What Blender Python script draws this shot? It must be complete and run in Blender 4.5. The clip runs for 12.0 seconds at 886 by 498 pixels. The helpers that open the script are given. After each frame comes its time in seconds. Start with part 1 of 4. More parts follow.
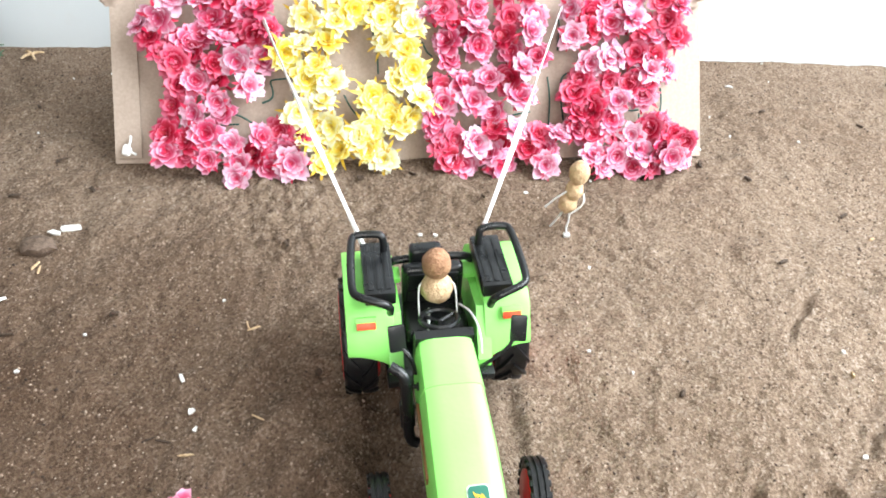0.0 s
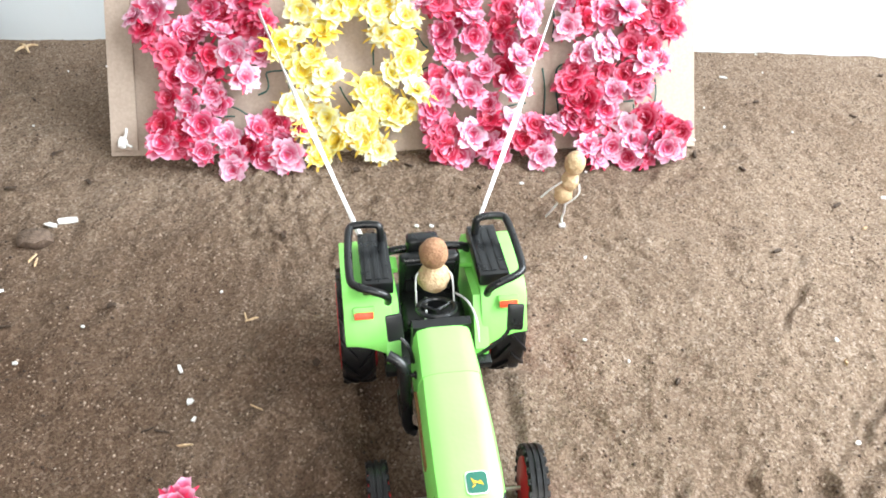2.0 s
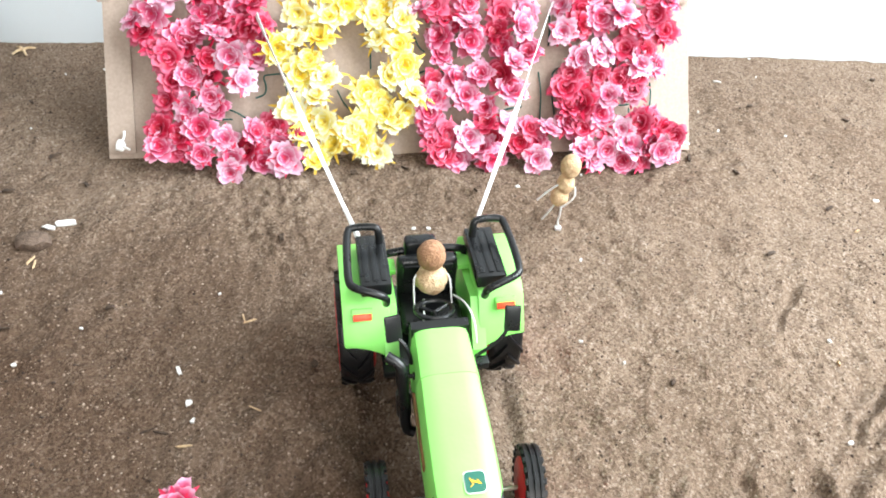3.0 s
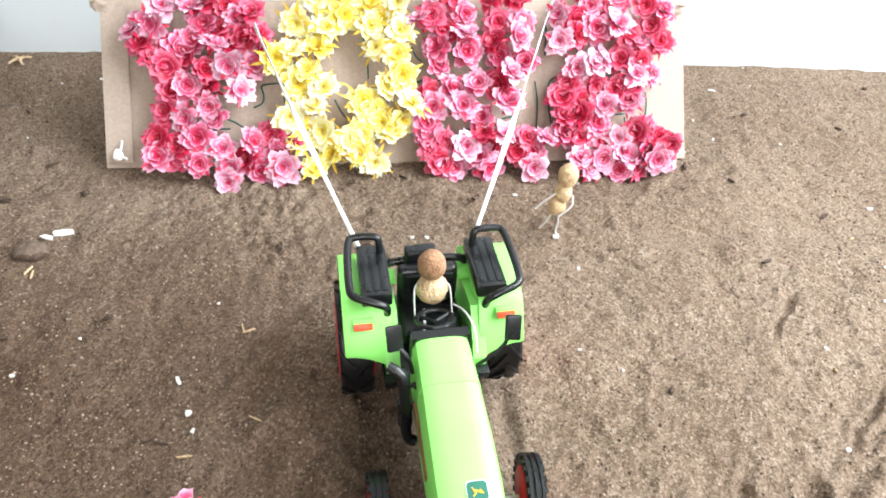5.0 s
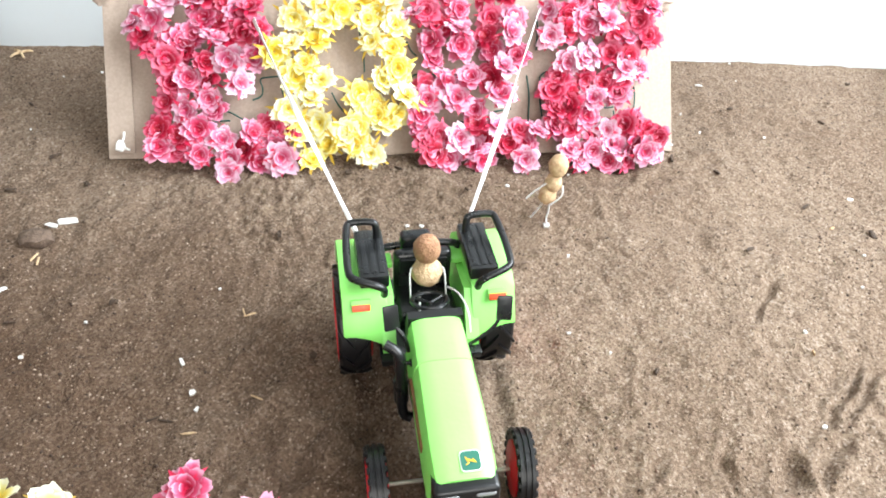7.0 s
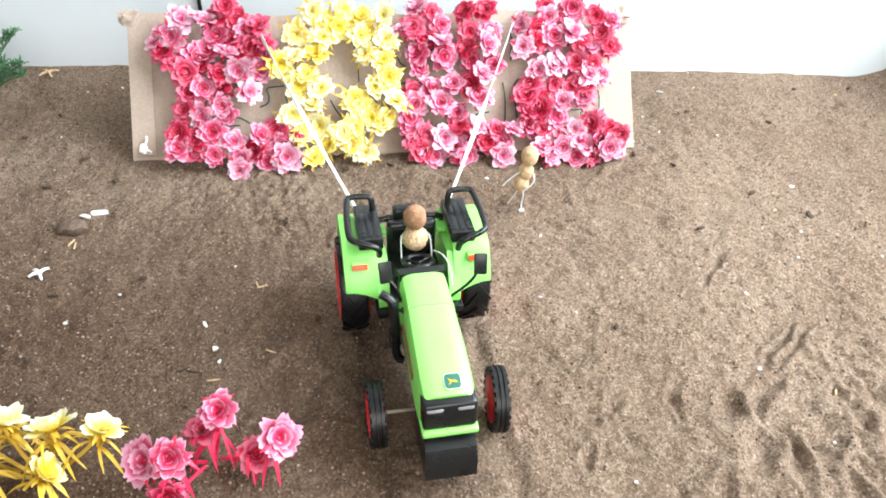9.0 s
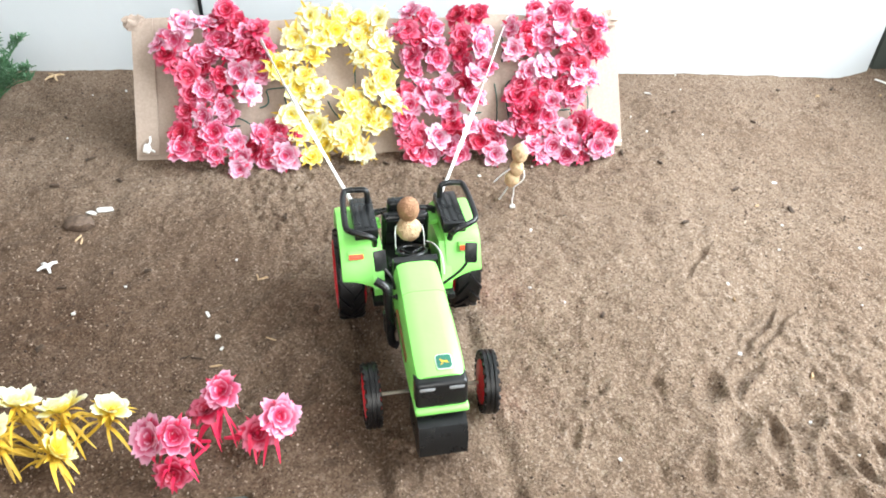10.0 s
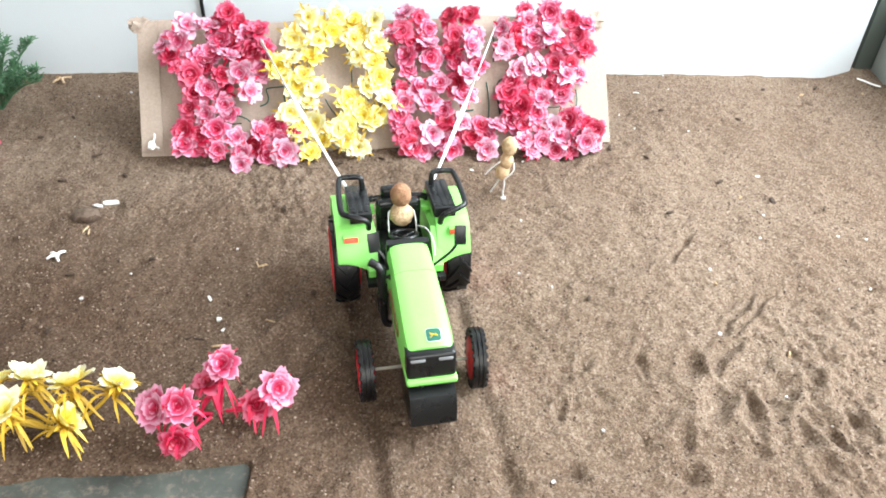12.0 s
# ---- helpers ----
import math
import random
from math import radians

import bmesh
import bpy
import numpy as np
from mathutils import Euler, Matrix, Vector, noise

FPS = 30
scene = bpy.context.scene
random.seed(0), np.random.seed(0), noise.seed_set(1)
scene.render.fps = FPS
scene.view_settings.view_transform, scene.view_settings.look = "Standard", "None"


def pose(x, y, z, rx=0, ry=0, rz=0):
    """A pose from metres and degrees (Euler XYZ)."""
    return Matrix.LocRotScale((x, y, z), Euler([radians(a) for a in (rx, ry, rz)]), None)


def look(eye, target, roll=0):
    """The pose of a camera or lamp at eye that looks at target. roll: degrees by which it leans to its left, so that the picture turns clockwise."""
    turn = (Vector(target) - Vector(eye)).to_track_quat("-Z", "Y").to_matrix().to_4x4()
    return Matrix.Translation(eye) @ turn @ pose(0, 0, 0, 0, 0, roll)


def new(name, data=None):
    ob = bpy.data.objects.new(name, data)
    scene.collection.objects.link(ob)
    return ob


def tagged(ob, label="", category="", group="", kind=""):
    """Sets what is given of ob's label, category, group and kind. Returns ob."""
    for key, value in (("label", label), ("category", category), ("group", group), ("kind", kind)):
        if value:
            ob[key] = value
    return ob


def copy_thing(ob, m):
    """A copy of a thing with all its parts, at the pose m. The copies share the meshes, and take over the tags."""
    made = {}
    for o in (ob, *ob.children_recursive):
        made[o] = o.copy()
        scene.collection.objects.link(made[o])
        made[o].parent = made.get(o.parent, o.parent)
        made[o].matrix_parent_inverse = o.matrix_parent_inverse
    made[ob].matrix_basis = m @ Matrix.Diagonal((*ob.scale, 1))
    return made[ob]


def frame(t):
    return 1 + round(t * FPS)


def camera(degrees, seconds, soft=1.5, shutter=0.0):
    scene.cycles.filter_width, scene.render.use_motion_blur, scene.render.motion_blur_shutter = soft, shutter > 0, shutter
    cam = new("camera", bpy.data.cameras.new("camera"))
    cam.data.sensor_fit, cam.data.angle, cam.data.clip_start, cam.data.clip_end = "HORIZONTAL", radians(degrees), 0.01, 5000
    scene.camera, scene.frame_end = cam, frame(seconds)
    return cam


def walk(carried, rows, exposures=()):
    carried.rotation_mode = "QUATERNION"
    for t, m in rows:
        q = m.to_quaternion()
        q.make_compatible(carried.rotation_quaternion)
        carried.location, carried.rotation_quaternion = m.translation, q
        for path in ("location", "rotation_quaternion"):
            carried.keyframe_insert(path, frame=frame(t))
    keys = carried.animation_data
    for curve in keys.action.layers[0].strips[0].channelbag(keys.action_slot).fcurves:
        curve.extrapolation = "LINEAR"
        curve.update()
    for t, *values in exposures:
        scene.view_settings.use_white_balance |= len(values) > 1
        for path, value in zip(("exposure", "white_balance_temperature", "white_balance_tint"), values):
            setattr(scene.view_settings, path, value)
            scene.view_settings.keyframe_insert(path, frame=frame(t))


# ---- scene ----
cam = camera(62.0, 12.0, soft=1.8)

# ---- the walk ----
PATH = [
    (0, (-0.017, -0.413, 0.358), (0.085, 1.075, -0.975), 2.8),
    (0.5, (-0.017, -0.413, 0.357), (0.086, 1.071, -0.98), 2.8),
    (1, (-0.018, -0.414, 0.356), (0.09, 1.067, -0.984), 2.8),
    (1.5, (-0.018, -0.415, 0.356), (0.094, 1.063, -0.987), 2.9),
    (2, (-0.018, -0.416, 0.358), (0.097, 1.059, -0.987), 2.9),
    (2.5, (-0.019, -0.417, 0.359), (0.102, 1.059, -0.985), 3.0),
    (3, (-0.02, -0.419, 0.36), (0.11, 1.061, -0.978), 3.3),
    (5, (-0.024, -0.419, 0.362), (0.125, 1.073, -0.962), 3.6),
    (5.5, (-0.023, -0.419, 0.362), (0.131, 1.073, -0.962), 3.8),
    (6, (-0.024, -0.421, 0.363), (0.139, 1.07, -0.96), 4.0),
    (6.5, (-0.025, -0.425, 0.365), (0.141, 1.061, -0.963), 4.1),
    (7, (-0.026, -0.437, 0.368), (0.141, 1.05, -0.959), 4.1),
    (9, (-0.027, -0.52, 0.388), (0.156, 1.018, -0.878), 3.3),
    (9.5, (-0.026, -0.534, 0.391), (0.16, 1.011, -0.866), 3.2),
    (10, (-0.025, -0.546, 0.393), (0.162, 1.006, -0.855), 3.1),
    (10.5, (-0.024, -0.557, 0.393), (0.165, 1.002, -0.844), 3.0),
    (11, (-0.024, -0.566, 0.395), (0.169, 0.996, -0.839), 3.0),
    (11.5, (-0.023, -0.573, 0.393), (0.167, 0.996, -0.832), 2.9),
    (12, (-0.02, -0.579, 0.392), (0.163, 0.995, -0.828), 2.7),
]
walk(cam, [(t, look(eye, target, roll)) for t, eye, target, roll in PATH])

# ---- light and exposure ----
world = bpy.data.worlds.new("daylight")
scene.world = world
world.use_nodes = True
wn = world.node_tree
sky = wn.nodes.new("ShaderNodeTexSky")
sky.sky_type = "NISHITA"
sky.sun_disc = False
sky.sun_elevation = radians(42)
sky.sun_rotation = radians(70)
wn.nodes["Background"].inputs["Strength"].default_value = 0.08
wn.links.new(sky.outputs[0], wn.nodes["Background"].inputs["Color"])
scene.view_settings.exposure = 0.0


def area_lamp(name, m, sx, sy, watts, colour):
    data = bpy.data.lights.new(name, "AREA")
    data.shape, data.size, data.size_y = "RECTANGLE", sx, sy
    data.energy, data.color = watts, colour
    ob = new(name, data)
    ob.matrix_world = m
    return ob


# the sky's light in the east window; the south lamp is added fill
area_lamp("window_light_east", look((0.99, -0.16, 0.90), (0.1, 0.10, 0.0)), 1.15, 1.05, 70, (0.88, 0.95, 1.0))
area_lamp("window_light_south", look((0.3, -2.15, 1.3), (0.1, 0.0, 0.2)), 1.5, 1.2, 40, (1.0, 0.97, 0.92))


# ---- materials ----
class Nodes:
    """A node material under construction, on a Principled shader."""

    def __init__(self, name, colour=(0.5, 0.5, 0.5), rough=0.5, metal=0.0, spec=0.5):
        self.mat = bpy.data.materials.new(name)
        self.mat.use_nodes = True
        self.tree = self.mat.node_tree
        self.bsdf = self.tree.nodes["Principled BSDF"]
        self.bsdf.inputs["Base Color"].default_value = (*colour, 1)
        self.bsdf.inputs["Roughness"].default_value = rough
        self.bsdf.inputs["Metallic"].default_value = metal
        self.bsdf.inputs["Specular IOR Level"].default_value = spec
        self.coord = self.node("ShaderNodeTexCoord").outputs["Object"]

    def node(self, kind, **values):
        n = self.tree.nodes.new(kind)
        for key, value in values.items():
            n.inputs[key.replace("_", " ")].default_value = value
        return n

    def link(self, a, b):
        self.tree.links.new(a, b)

    def noise(self, scale, detail=4.0, rough=0.6, at=None):
        n = self.node("ShaderNodeTexNoise", Scale=scale, Detail=detail, Roughness=rough)
        self.link(at or self.coord, n.inputs["Vector"])
        return n.outputs["Fac"]

    def spots(self, scale):
        n = self.node("ShaderNodeTexVoronoi", Scale=scale)
        self.link(self.coord, n.inputs["Vector"])
        return n

    def ramp(self, fac, *stops):
        n = self.node("ShaderNodeValToRGB")
        while len(n.color_ramp.elements) < len(stops):
            n.color_ramp.elements.new(0.5)
        for e, (place, colour) in zip(n.color_ramp.elements, stops):
            e.position = place
            e.color = (*colour, 1) if len(colour) == 3 else colour
        self.link(fac, n.inputs["Fac"])
        return n.outputs["Color"]

    def mix(self, fac, a, b, blend="MIX"):
        n = self.tree.nodes.new("ShaderNodeMix")
        n.data_type, n.blend_type = "RGBA", blend
        for value, socket in ((fac, n.inputs[0]), (a, n.inputs[6]), (b, n.inputs[7])):
            if isinstance(value, bpy.types.NodeSocket):
                self.link(value, socket)
            elif isinstance(value, tuple):
                socket.default_value = (*value, 1)
            else:
                socket.default_value = value
        return n.outputs[2]

    def colour(self, socket):
        self.link(socket, self.bsdf.inputs["Base Color"])
        return self

    def rough(self, fac, low, high):
        n = self.node("ShaderNodeMapRange", To_Min=low, To_Max=high)
        self.link(fac, n.inputs["Value"])
        self.link(n.outputs[0], self.bsdf.inputs["Roughness"])
        return self

    def bump(self, fac, metres, strength=1.0):
        n = self.node("ShaderNodeBump", Strength=strength, Distance=metres)
        self.link(fac, n.inputs["Height"])
        if self.bsdf.inputs["Normal"].links:
            self.link(self.bsdf.inputs["Normal"].links[0].from_socket, n.inputs["Normal"])
        self.link(n.outputs[0], self.bsdf.inputs["Normal"])
        return self


def sand_material():
    n = Nodes("sand", rough=0.95, spec=0.2)
    grain = n.noise(620, 3, 0.7)
    base = n.ramp(grain, (0.32, (0.088, 0.057, 0.037)), (0.5, (0.190, 0.133, 0.089)), (0.70, (0.288, 0.219, 0.155)))
    bits = n.spots(640).outputs["Color"]
    tint = n.ramp(bits, (0.20, (0.070, 0.046, 0.034)), (0.40, (0.150, 0.103, 0.078)), (0.58, (0.205, 0.150, 0.112)), (0.74, (0.290, 0.225, 0.180)), (0.92, (0.44, 0.375, 0.32)))
    base = n.mix(0.42, base, tint)
    damp = n.ramp(n.noise(5, 3, 0.55), (0.36, (0.80, 0.76, 0.73)), (0.60, (1.04, 1.04, 1.04)))
    base = n.mix(1.0, base, damp, "MULTIPLY")
    # wetter sand round the mat, ragged outline; weaker light is coloured in too
    away = n.node("ShaderNodeVectorMath")
    away.operation = "DISTANCE"
    n.link(n.coord, away.inputs[0])
    away.inputs[1].default_value = (-0.27, -0.25, 0.0)
    ragged = n.node("ShaderNodeMath")
    ragged.operation = "MULTIPLY_ADD"
    n.link(n.noise(9, 7, 0.65), ragged.inputs[0])
    ragged.inputs[1].default_value = 0.34
    n.link(away.outputs["Value"], ragged.inputs[2])
    base = n.mix(1.0, base, n.ramp(ragged.outputs[0], (0.28, (0.58, 0.52, 0.48)), (0.50, (1, 1, 1))), "MULTIPLY")
    v = n.spots(330)
    white = n.ramp(v.outputs["Distance"], (0.12, (1, 1, 1)), (0.22, (0, 0, 0)))
    pick = n.ramp(v.outputs["Color"], (0.86, (0, 0, 0)), (0.92, (1, 1, 1)))
    base = n.mix(n.mix(1.0, white, pick, "MULTIPLY"), base, (0.46, 0.39, 0.32))
    d = n.spots(190)
    dark = n.ramp(d.outputs["Distance"], (0.10, (1, 1, 1)), (0.24, (0, 0, 0)))
    pick2 = n.ramp(d.outputs["Color"], (0.84, (0, 0, 0)), (0.9, (1, 1, 1)))
    base = n.mix(n.mix(1.0, dark, pick2, "MULTIPLY"), base, (0.05, 0.032, 0.024))
    n.colour(base)
    n.bump(n.noise(150, 5, 0.7), 0.004, 0.6)
    n.bump(grain, 0.0018, 0.8)
    return n.mat


def plastic(name, colour, rough=0.32, wear=0.12, spec=0.5, dusty=0.3):
    n = Nodes(name, colour, rough, spec=spec)
    tone = n.ramp(n.noise(45, 4), (0.35, tuple(c * (1 - wear) for c in colour)), (0.65, colour))
    dust = n.ramp(n.noise(260, 4, 0.7), (0.60, (0, 0, 0)), (0.82, (dusty, dusty, dusty)))
    n.colour(n.mix(dust, tone, (0.42, 0.33, 0.26)))
    n.rough(n.noise(120, 4), rough * 0.75, rough * 1.5)
    n.bump(n.noise(400, 2), 0.0003, 0.25)
    return n.mat


def petal_material(name, deep, mid, rim):
    """Plastic petals, coloured from the heart (uv y = 0) to the rim (1), each flower a little different."""
    n = Nodes(name, mid, 0.42, spec=0.4)
    uv = n.node("ShaderNodeUVMap").outputs[0]
    sep = n.node("ShaderNodeSeparateXYZ")
    n.link(uv, sep.inputs[0])
    rnd = n.node("ShaderNodeObjectInfo").outputs["Random"]
    shift = n.node("ShaderNodeMath")
    shift.operation = "MULTIPLY_ADD"
    n.link(rnd, shift.inputs[0])
    shift.inputs[1].default_value = 0.26
    n.link(sep.outputs[1], shift.inputs[2])
    blot = n.node("ShaderNodeMath")
    blot.operation = "MULTIPLY_ADD"
    n.link(n.noise(160, 3), blot.inputs[0])
    blot.inputs[1].default_value = 0.36
    n.link(shift.outputs[0], blot.inputs[2])
    n.colour(
        n.ramp(blot.outputs[0], (0.42, deep), (0.78, mid), (1.18, rim)))
    thin = n.node("ShaderNodeBsdfTranslucent")
    n.link(n.bsdf.inputs["Base Color"].links[0].from_socket, thin.inputs["Color"])
    both = n.node("ShaderNodeMixShader", Fac=0.22)
    n.link(n.bsdf.outputs[0], both.inputs[1])
    n.link(thin.outputs[0], both.inputs[2])
    n.link(both.outputs[0], n.tree.nodes["Material Output"].inputs["Surface"])
    return n.mat


def cardboard_material():
    n = Nodes("cardboard", rough=0.9, spec=0.15)
    tone = n.ramp(n.noise(9, 5), (0.35, (0.385, 0.305, 0.250)), (0.65, (0.435, 0.350, 0.290)))
    fibre = n.ramp(n.noise(420, 3), (0.3, (0.88, 0.88, 0.88)), (0.7, (1.06, 1.06, 1.06)))
    stain = n.ramp(n.noise(26, 6, 0.7), (0.62, (1, 1, 1)), (0.78, (0.78, 0.72, 0.66)))
    n.colour(n.mix(1.0, n.mix(1.0, tone, fibre, "MULTIPLY"), stain, "MULTIPLY"))
    wave = n.node("ShaderNodeTexWave", Scale=48.0, Distortion=0.6)
    n.link(n.coord, wave.inputs["Vector"])
    n.bump(wave.outputs["Fac"], 0.0004, 0.10)
    return n.mat


def wall_material(name, colour, stain):
    n = Nodes(name, colour, 0.7, spec=0.25)
    soft = n.ramp(n.noise(3.5, 5), (0.35, tuple(c * 0.94 for c in colour)), (0.65, colour))
    dirt = n.ramp(n.noise(30, 6, 0.7), (0.60, (0, 0, 0)), (0.80, (0.3, 0.3, 0.3)))
    n.colour(n.mix(dirt, soft, stain))
    n.bump(n.noise(60, 4), 0.0008, 0.3)
    return n.mat


def shell_material(name, low, high):
    n = Nodes(name, low, 0.75, spec=0.3)
    n.colour(n.ramp(n.noise(210, 5, 0.65), (0.32, low), (0.62, high)))
    net = n.spots(700)
    n.bump(net.outputs["Distance"], 0.0012, 0.5)
    n.bump(n.noise(260, 4), 0.0016, 0.7)
    return n.mat


def mat_material():
    n = Nodes("grey_mat", rough=0.35, spec=0.5)
    base = n.ramp(n.noise(16, 6, 0.65), (0.32, (0.026, 0.028, 0.024)), (0.55, (0.060, 0.068, 0.058)), (0.75, (0.13, 0.145, 0.125)))
    dust = n.ramp(n.noise(150, 5, 0.7), (0.50, (0, 0, 0)), (0.72, (0.6, 0.6, 0.6)))
    n.colour(n.mix(dust, base, (0.25, 0.19, 0.15)))
    n.rough(n.noise(40, 4), 0.45, 0.75)
    n.bump(n.noise(25, 4), 0.003, 0.4)
    return n.mat


SAND = sand_material()
LIME = plastic("lime_plastic", (0.27, 0.77, 0.16), 0.34, 0.06, 0.5, 0.12)
BLACK = plastic("black_plastic", (0.009, 0.010, 0.011), 0.26, 0.3, 0.45, 0.04)
RUBBER = plastic("black_rubber", (0.006, 0.006, 0.007), 0.34, 0.3, 0.4, 0.04)
RED = plastic("red_plastic", (0.66, 0.012, 0.022), 0.35, 0.12)
ORANGE = plastic("orange_lens", (0.80, 0.075, 0.02), 0.3, 0.1)
CLEAR = plastic("pale_lens", (0.36, 0.38, 0.40), 0.12, 0.3)
STEEL = Nodes("steel", (0.62, 0.60, 0.55), 0.3, 1.0).mat
GREEN_STICKER = plastic("green_sticker", (0.012, 0.13, 0.085), 0.4, 0.1)
YELLOW_STICKER = plastic("yellow_sticker", (0.75, 0.46, 0.03), 0.4, 0.1)
WHITE_STICKER = plastic("white_sticker", (0.75, 0.82, 0.72), 0.4, 0.05)
BROWN_STICKER = plastic("brown_sticker", (0.30, 0.13, 0.05), 0.5, 0.4)
CARD = cardboard_material()
SHEET = wall_material("white_sheet", (0.63, 0.675, 0.70), (0.62, 0.60, 0.56))
SIDE = wall_material("grey_side_panel", (0.33, 0.36, 0.34), (0.24, 0.24, 0.22))
# shade of the gap beside the white board, as a dark colour
GAP_SHADE = wall_material("gap_shade", (0.075, 0.09, 0.08), (0.12, 0.12, 0.1))
PLASTER = wall_material("plaster", (0.62, 0.62, 0.60), (0.35, 0.34, 0.33))
FLOOR = wall_material("cement_floor", (0.30, 0.29, 0.27), (0.2, 0.19, 0.17))
PINK = petal_material("pink_petals", (0.52, 0.013, 0.062), (0.62, 0.105, 0.215), (0.70, 0.34, 0.46))
PALE = petal_material("pale_pink_petals", (0.58, 0.060, 0.160), (0.65, 0.235, 0.350), (0.71, 0.46, 0.57))
CRIMSON = petal_material("crimson_petals", (0.44, 0.007, 0.030), (0.53, 0.022, 0.070), (0.64, 0.14, 0.23))
YELLOW = petal_material("yellow_petals", (0.84, 0.58, 0.03), (0.87, 0.74, 0.13), (0.89, 0.85, 0.42))
CREAM = petal_material("cream_petals", (0.85, 0.68, 0.09), (0.87, 0.81, 0.34), (0.89, 0.88, 0.66))
RED_LEAF = plastic("red_leaf", (0.70, 0.02, 0.085), 0.4, 0.25)
YELLOW_LEAF = plastic("yellow_leaf", (0.70, 0.45, 0.045), 0.4, 0.15)
STRING = wall_material("white_string", (0.82, 0.82, 0.80), (0.6, 0.58, 0.5))
PAPER = wall_material("torn_paper", (0.66, 0.65, 0.62), (0.5, 0.45, 0.4))
PEN = Nodes("green_marker", (0.02, 0.09, 0.075), 0.7).mat
NUT = shell_material("peanut_shell", (0.44, 0.28, 0.15), (0.64, 0.47, 0.29))
WALNUT = shell_material("brown_nut_shell", (0.25, 0.125, 0.07), (0.37, 0.205, 0.115))
WIRE = Nodes("white_wire", (0.58, 0.58, 0.57), 0.5).mat
FOLIAGE = plastic("green_foliage", (0.090, 0.22, 0.105), 0.5, 0.5)
STRAW = shell_material("dry_straw", (0.42, 0.28, 0.15), (0.66, 0.50, 0.32))
TWIG = shell_material("dark_twig", (0.03, 0.02, 0.015), (0.09, 0.06, 0.04))
STONE = shell_material("brown_stone", (0.09, 0.062, 0.045), (0.17, 0.12, 0.09))
MAT = mat_material()


# ---- mesh helpers ----
def to_mesh(name, bm, *mats, smooth=True, angle=38):
    bmesh.ops.recalc_face_normals(bm, faces=bm.faces)
    me = bpy.data.meshes.new(name)
    for f in bm.faces:
        f.smooth = smooth
    if smooth:
        for e in bm.edges:
            if len(e.link_faces) == 2 and e.calc_face_angle(0) > radians(angle):
                e.smooth = False
    bm.to_mesh(me)
    bm.free()
    for m in mats:
        me.materials.append(m)
    return me


def part(name, bm, material, parent, label="", angle=38):
    ob = new(name, bm if isinstance(bm, bpy.types.Mesh) else to_mesh(name, bm, material, angle=angle))
    ob.parent = parent
    return tagged(ob, label)


def empty(name, m, label, category, group=""):
    ob = new(name)
    ob.empty_display_size = 0.01
    ob.matrix_world = m
    return tagged(ob, label, category, group)


def box(lo, hi, bevel=0.0, segments=2, bm=None):
    """A block between two corners, its edges rounded."""
    bm = bm or bmesh.new()
    made = bmesh.ops.create_cube(bm, size=1)["verts"]
    for v in made:
        v.co = Vector([(a + b) / 2 + c * (b - a) for a, b, c in zip(lo, hi, v.co)])
    if bevel:
        edges = list({e for v in made for e in v.link_edges})
        bmesh.ops.bevel(bm, geom=edges, offset=bevel, segments=segments, affect="EDGES", profile=0.6)
    return bm


def tube(points, radius, sides=8, bm=None, smooth=2):
    """A round bar along a bent line; its corners are rounded by cutting them."""
    bm = bm or bmesh.new()
    pts = [Vector(p) for p in points]
    for _ in range(smooth):
        cut = [pts[0]]
        for a, b in zip(pts, pts[1:]):
            cut += [a.lerp(b, 0.25), a.lerp(b, 0.75)]
        pts = cut + [pts[-1]]
    radii = radius if callable(radius) else (lambda s: radius)
    rings, side = [], None
    for i, p in enumerate(pts):
        ahead = (pts[min(i + 1, len(pts) - 1)] - pts[max(i - 1, 0)]).normalized()
        if side is None:
            side = ahead.orthogonal().normalized()
        side = (side - ahead * side.dot(ahead)).normalized()
        other, r = ahead.cross(side), radii(i / (len(pts) - 1))
        rings.append([bm.verts.new(p + r * (math.cos(k * math.tau / sides) * side + math.sin(k * math.tau / sides) * other)) for k in range(sides)])
    for a, b in zip(rings, rings[1:]):
        for k in range(sides):
            bm.faces.new((a[k], a[(k + 1) % sides], b[(k + 1) % sides], b[k]))
    bm.faces.new(rings[0][::-1])
    bm.faces.new(rings[-1])
    return bm


def lathe(profile, steps=32, axis="x", bm=None):
    """Turns a closed profile of (along, radius) round an axis."""
    bm = bm or bmesh.new()
    rings = []
    for k in range(steps):
        a = k * math.tau / steps
        c, s = math.cos(a), math.sin(a)
        rings.append([bm.verts.new((x, r * c, r * s) if axis == "x" else (r * c, r * s, x)) for x, r in profile])
    n = len(profile)
    for k in range(steps):
        a, b = rings[k], rings[(k + 1) % steps]
        for i in range(n):
            bm.faces.new((a[i], a[(i + 1) % n], b[(i + 1) % n], b[i]))
    return bm


def loft(sections, bm=None, cap=True):
    """A skin over closed sections with equal counts of points."""
    bm = bm or bmesh.new()
    rings = [[bm.verts.new(p) for p in s] for s in sections]
    n = len(rings[0])
    for a, b in zip(rings, rings[1:]):
        for i in range(n):
            bm.faces.new((a[i], a[(i + 1) % n], b[(i + 1) % n], b[i]))
    if cap:
        bm.faces.new(rings[0][::-1])
        bm.faces.new(rings[-1])
    return bm


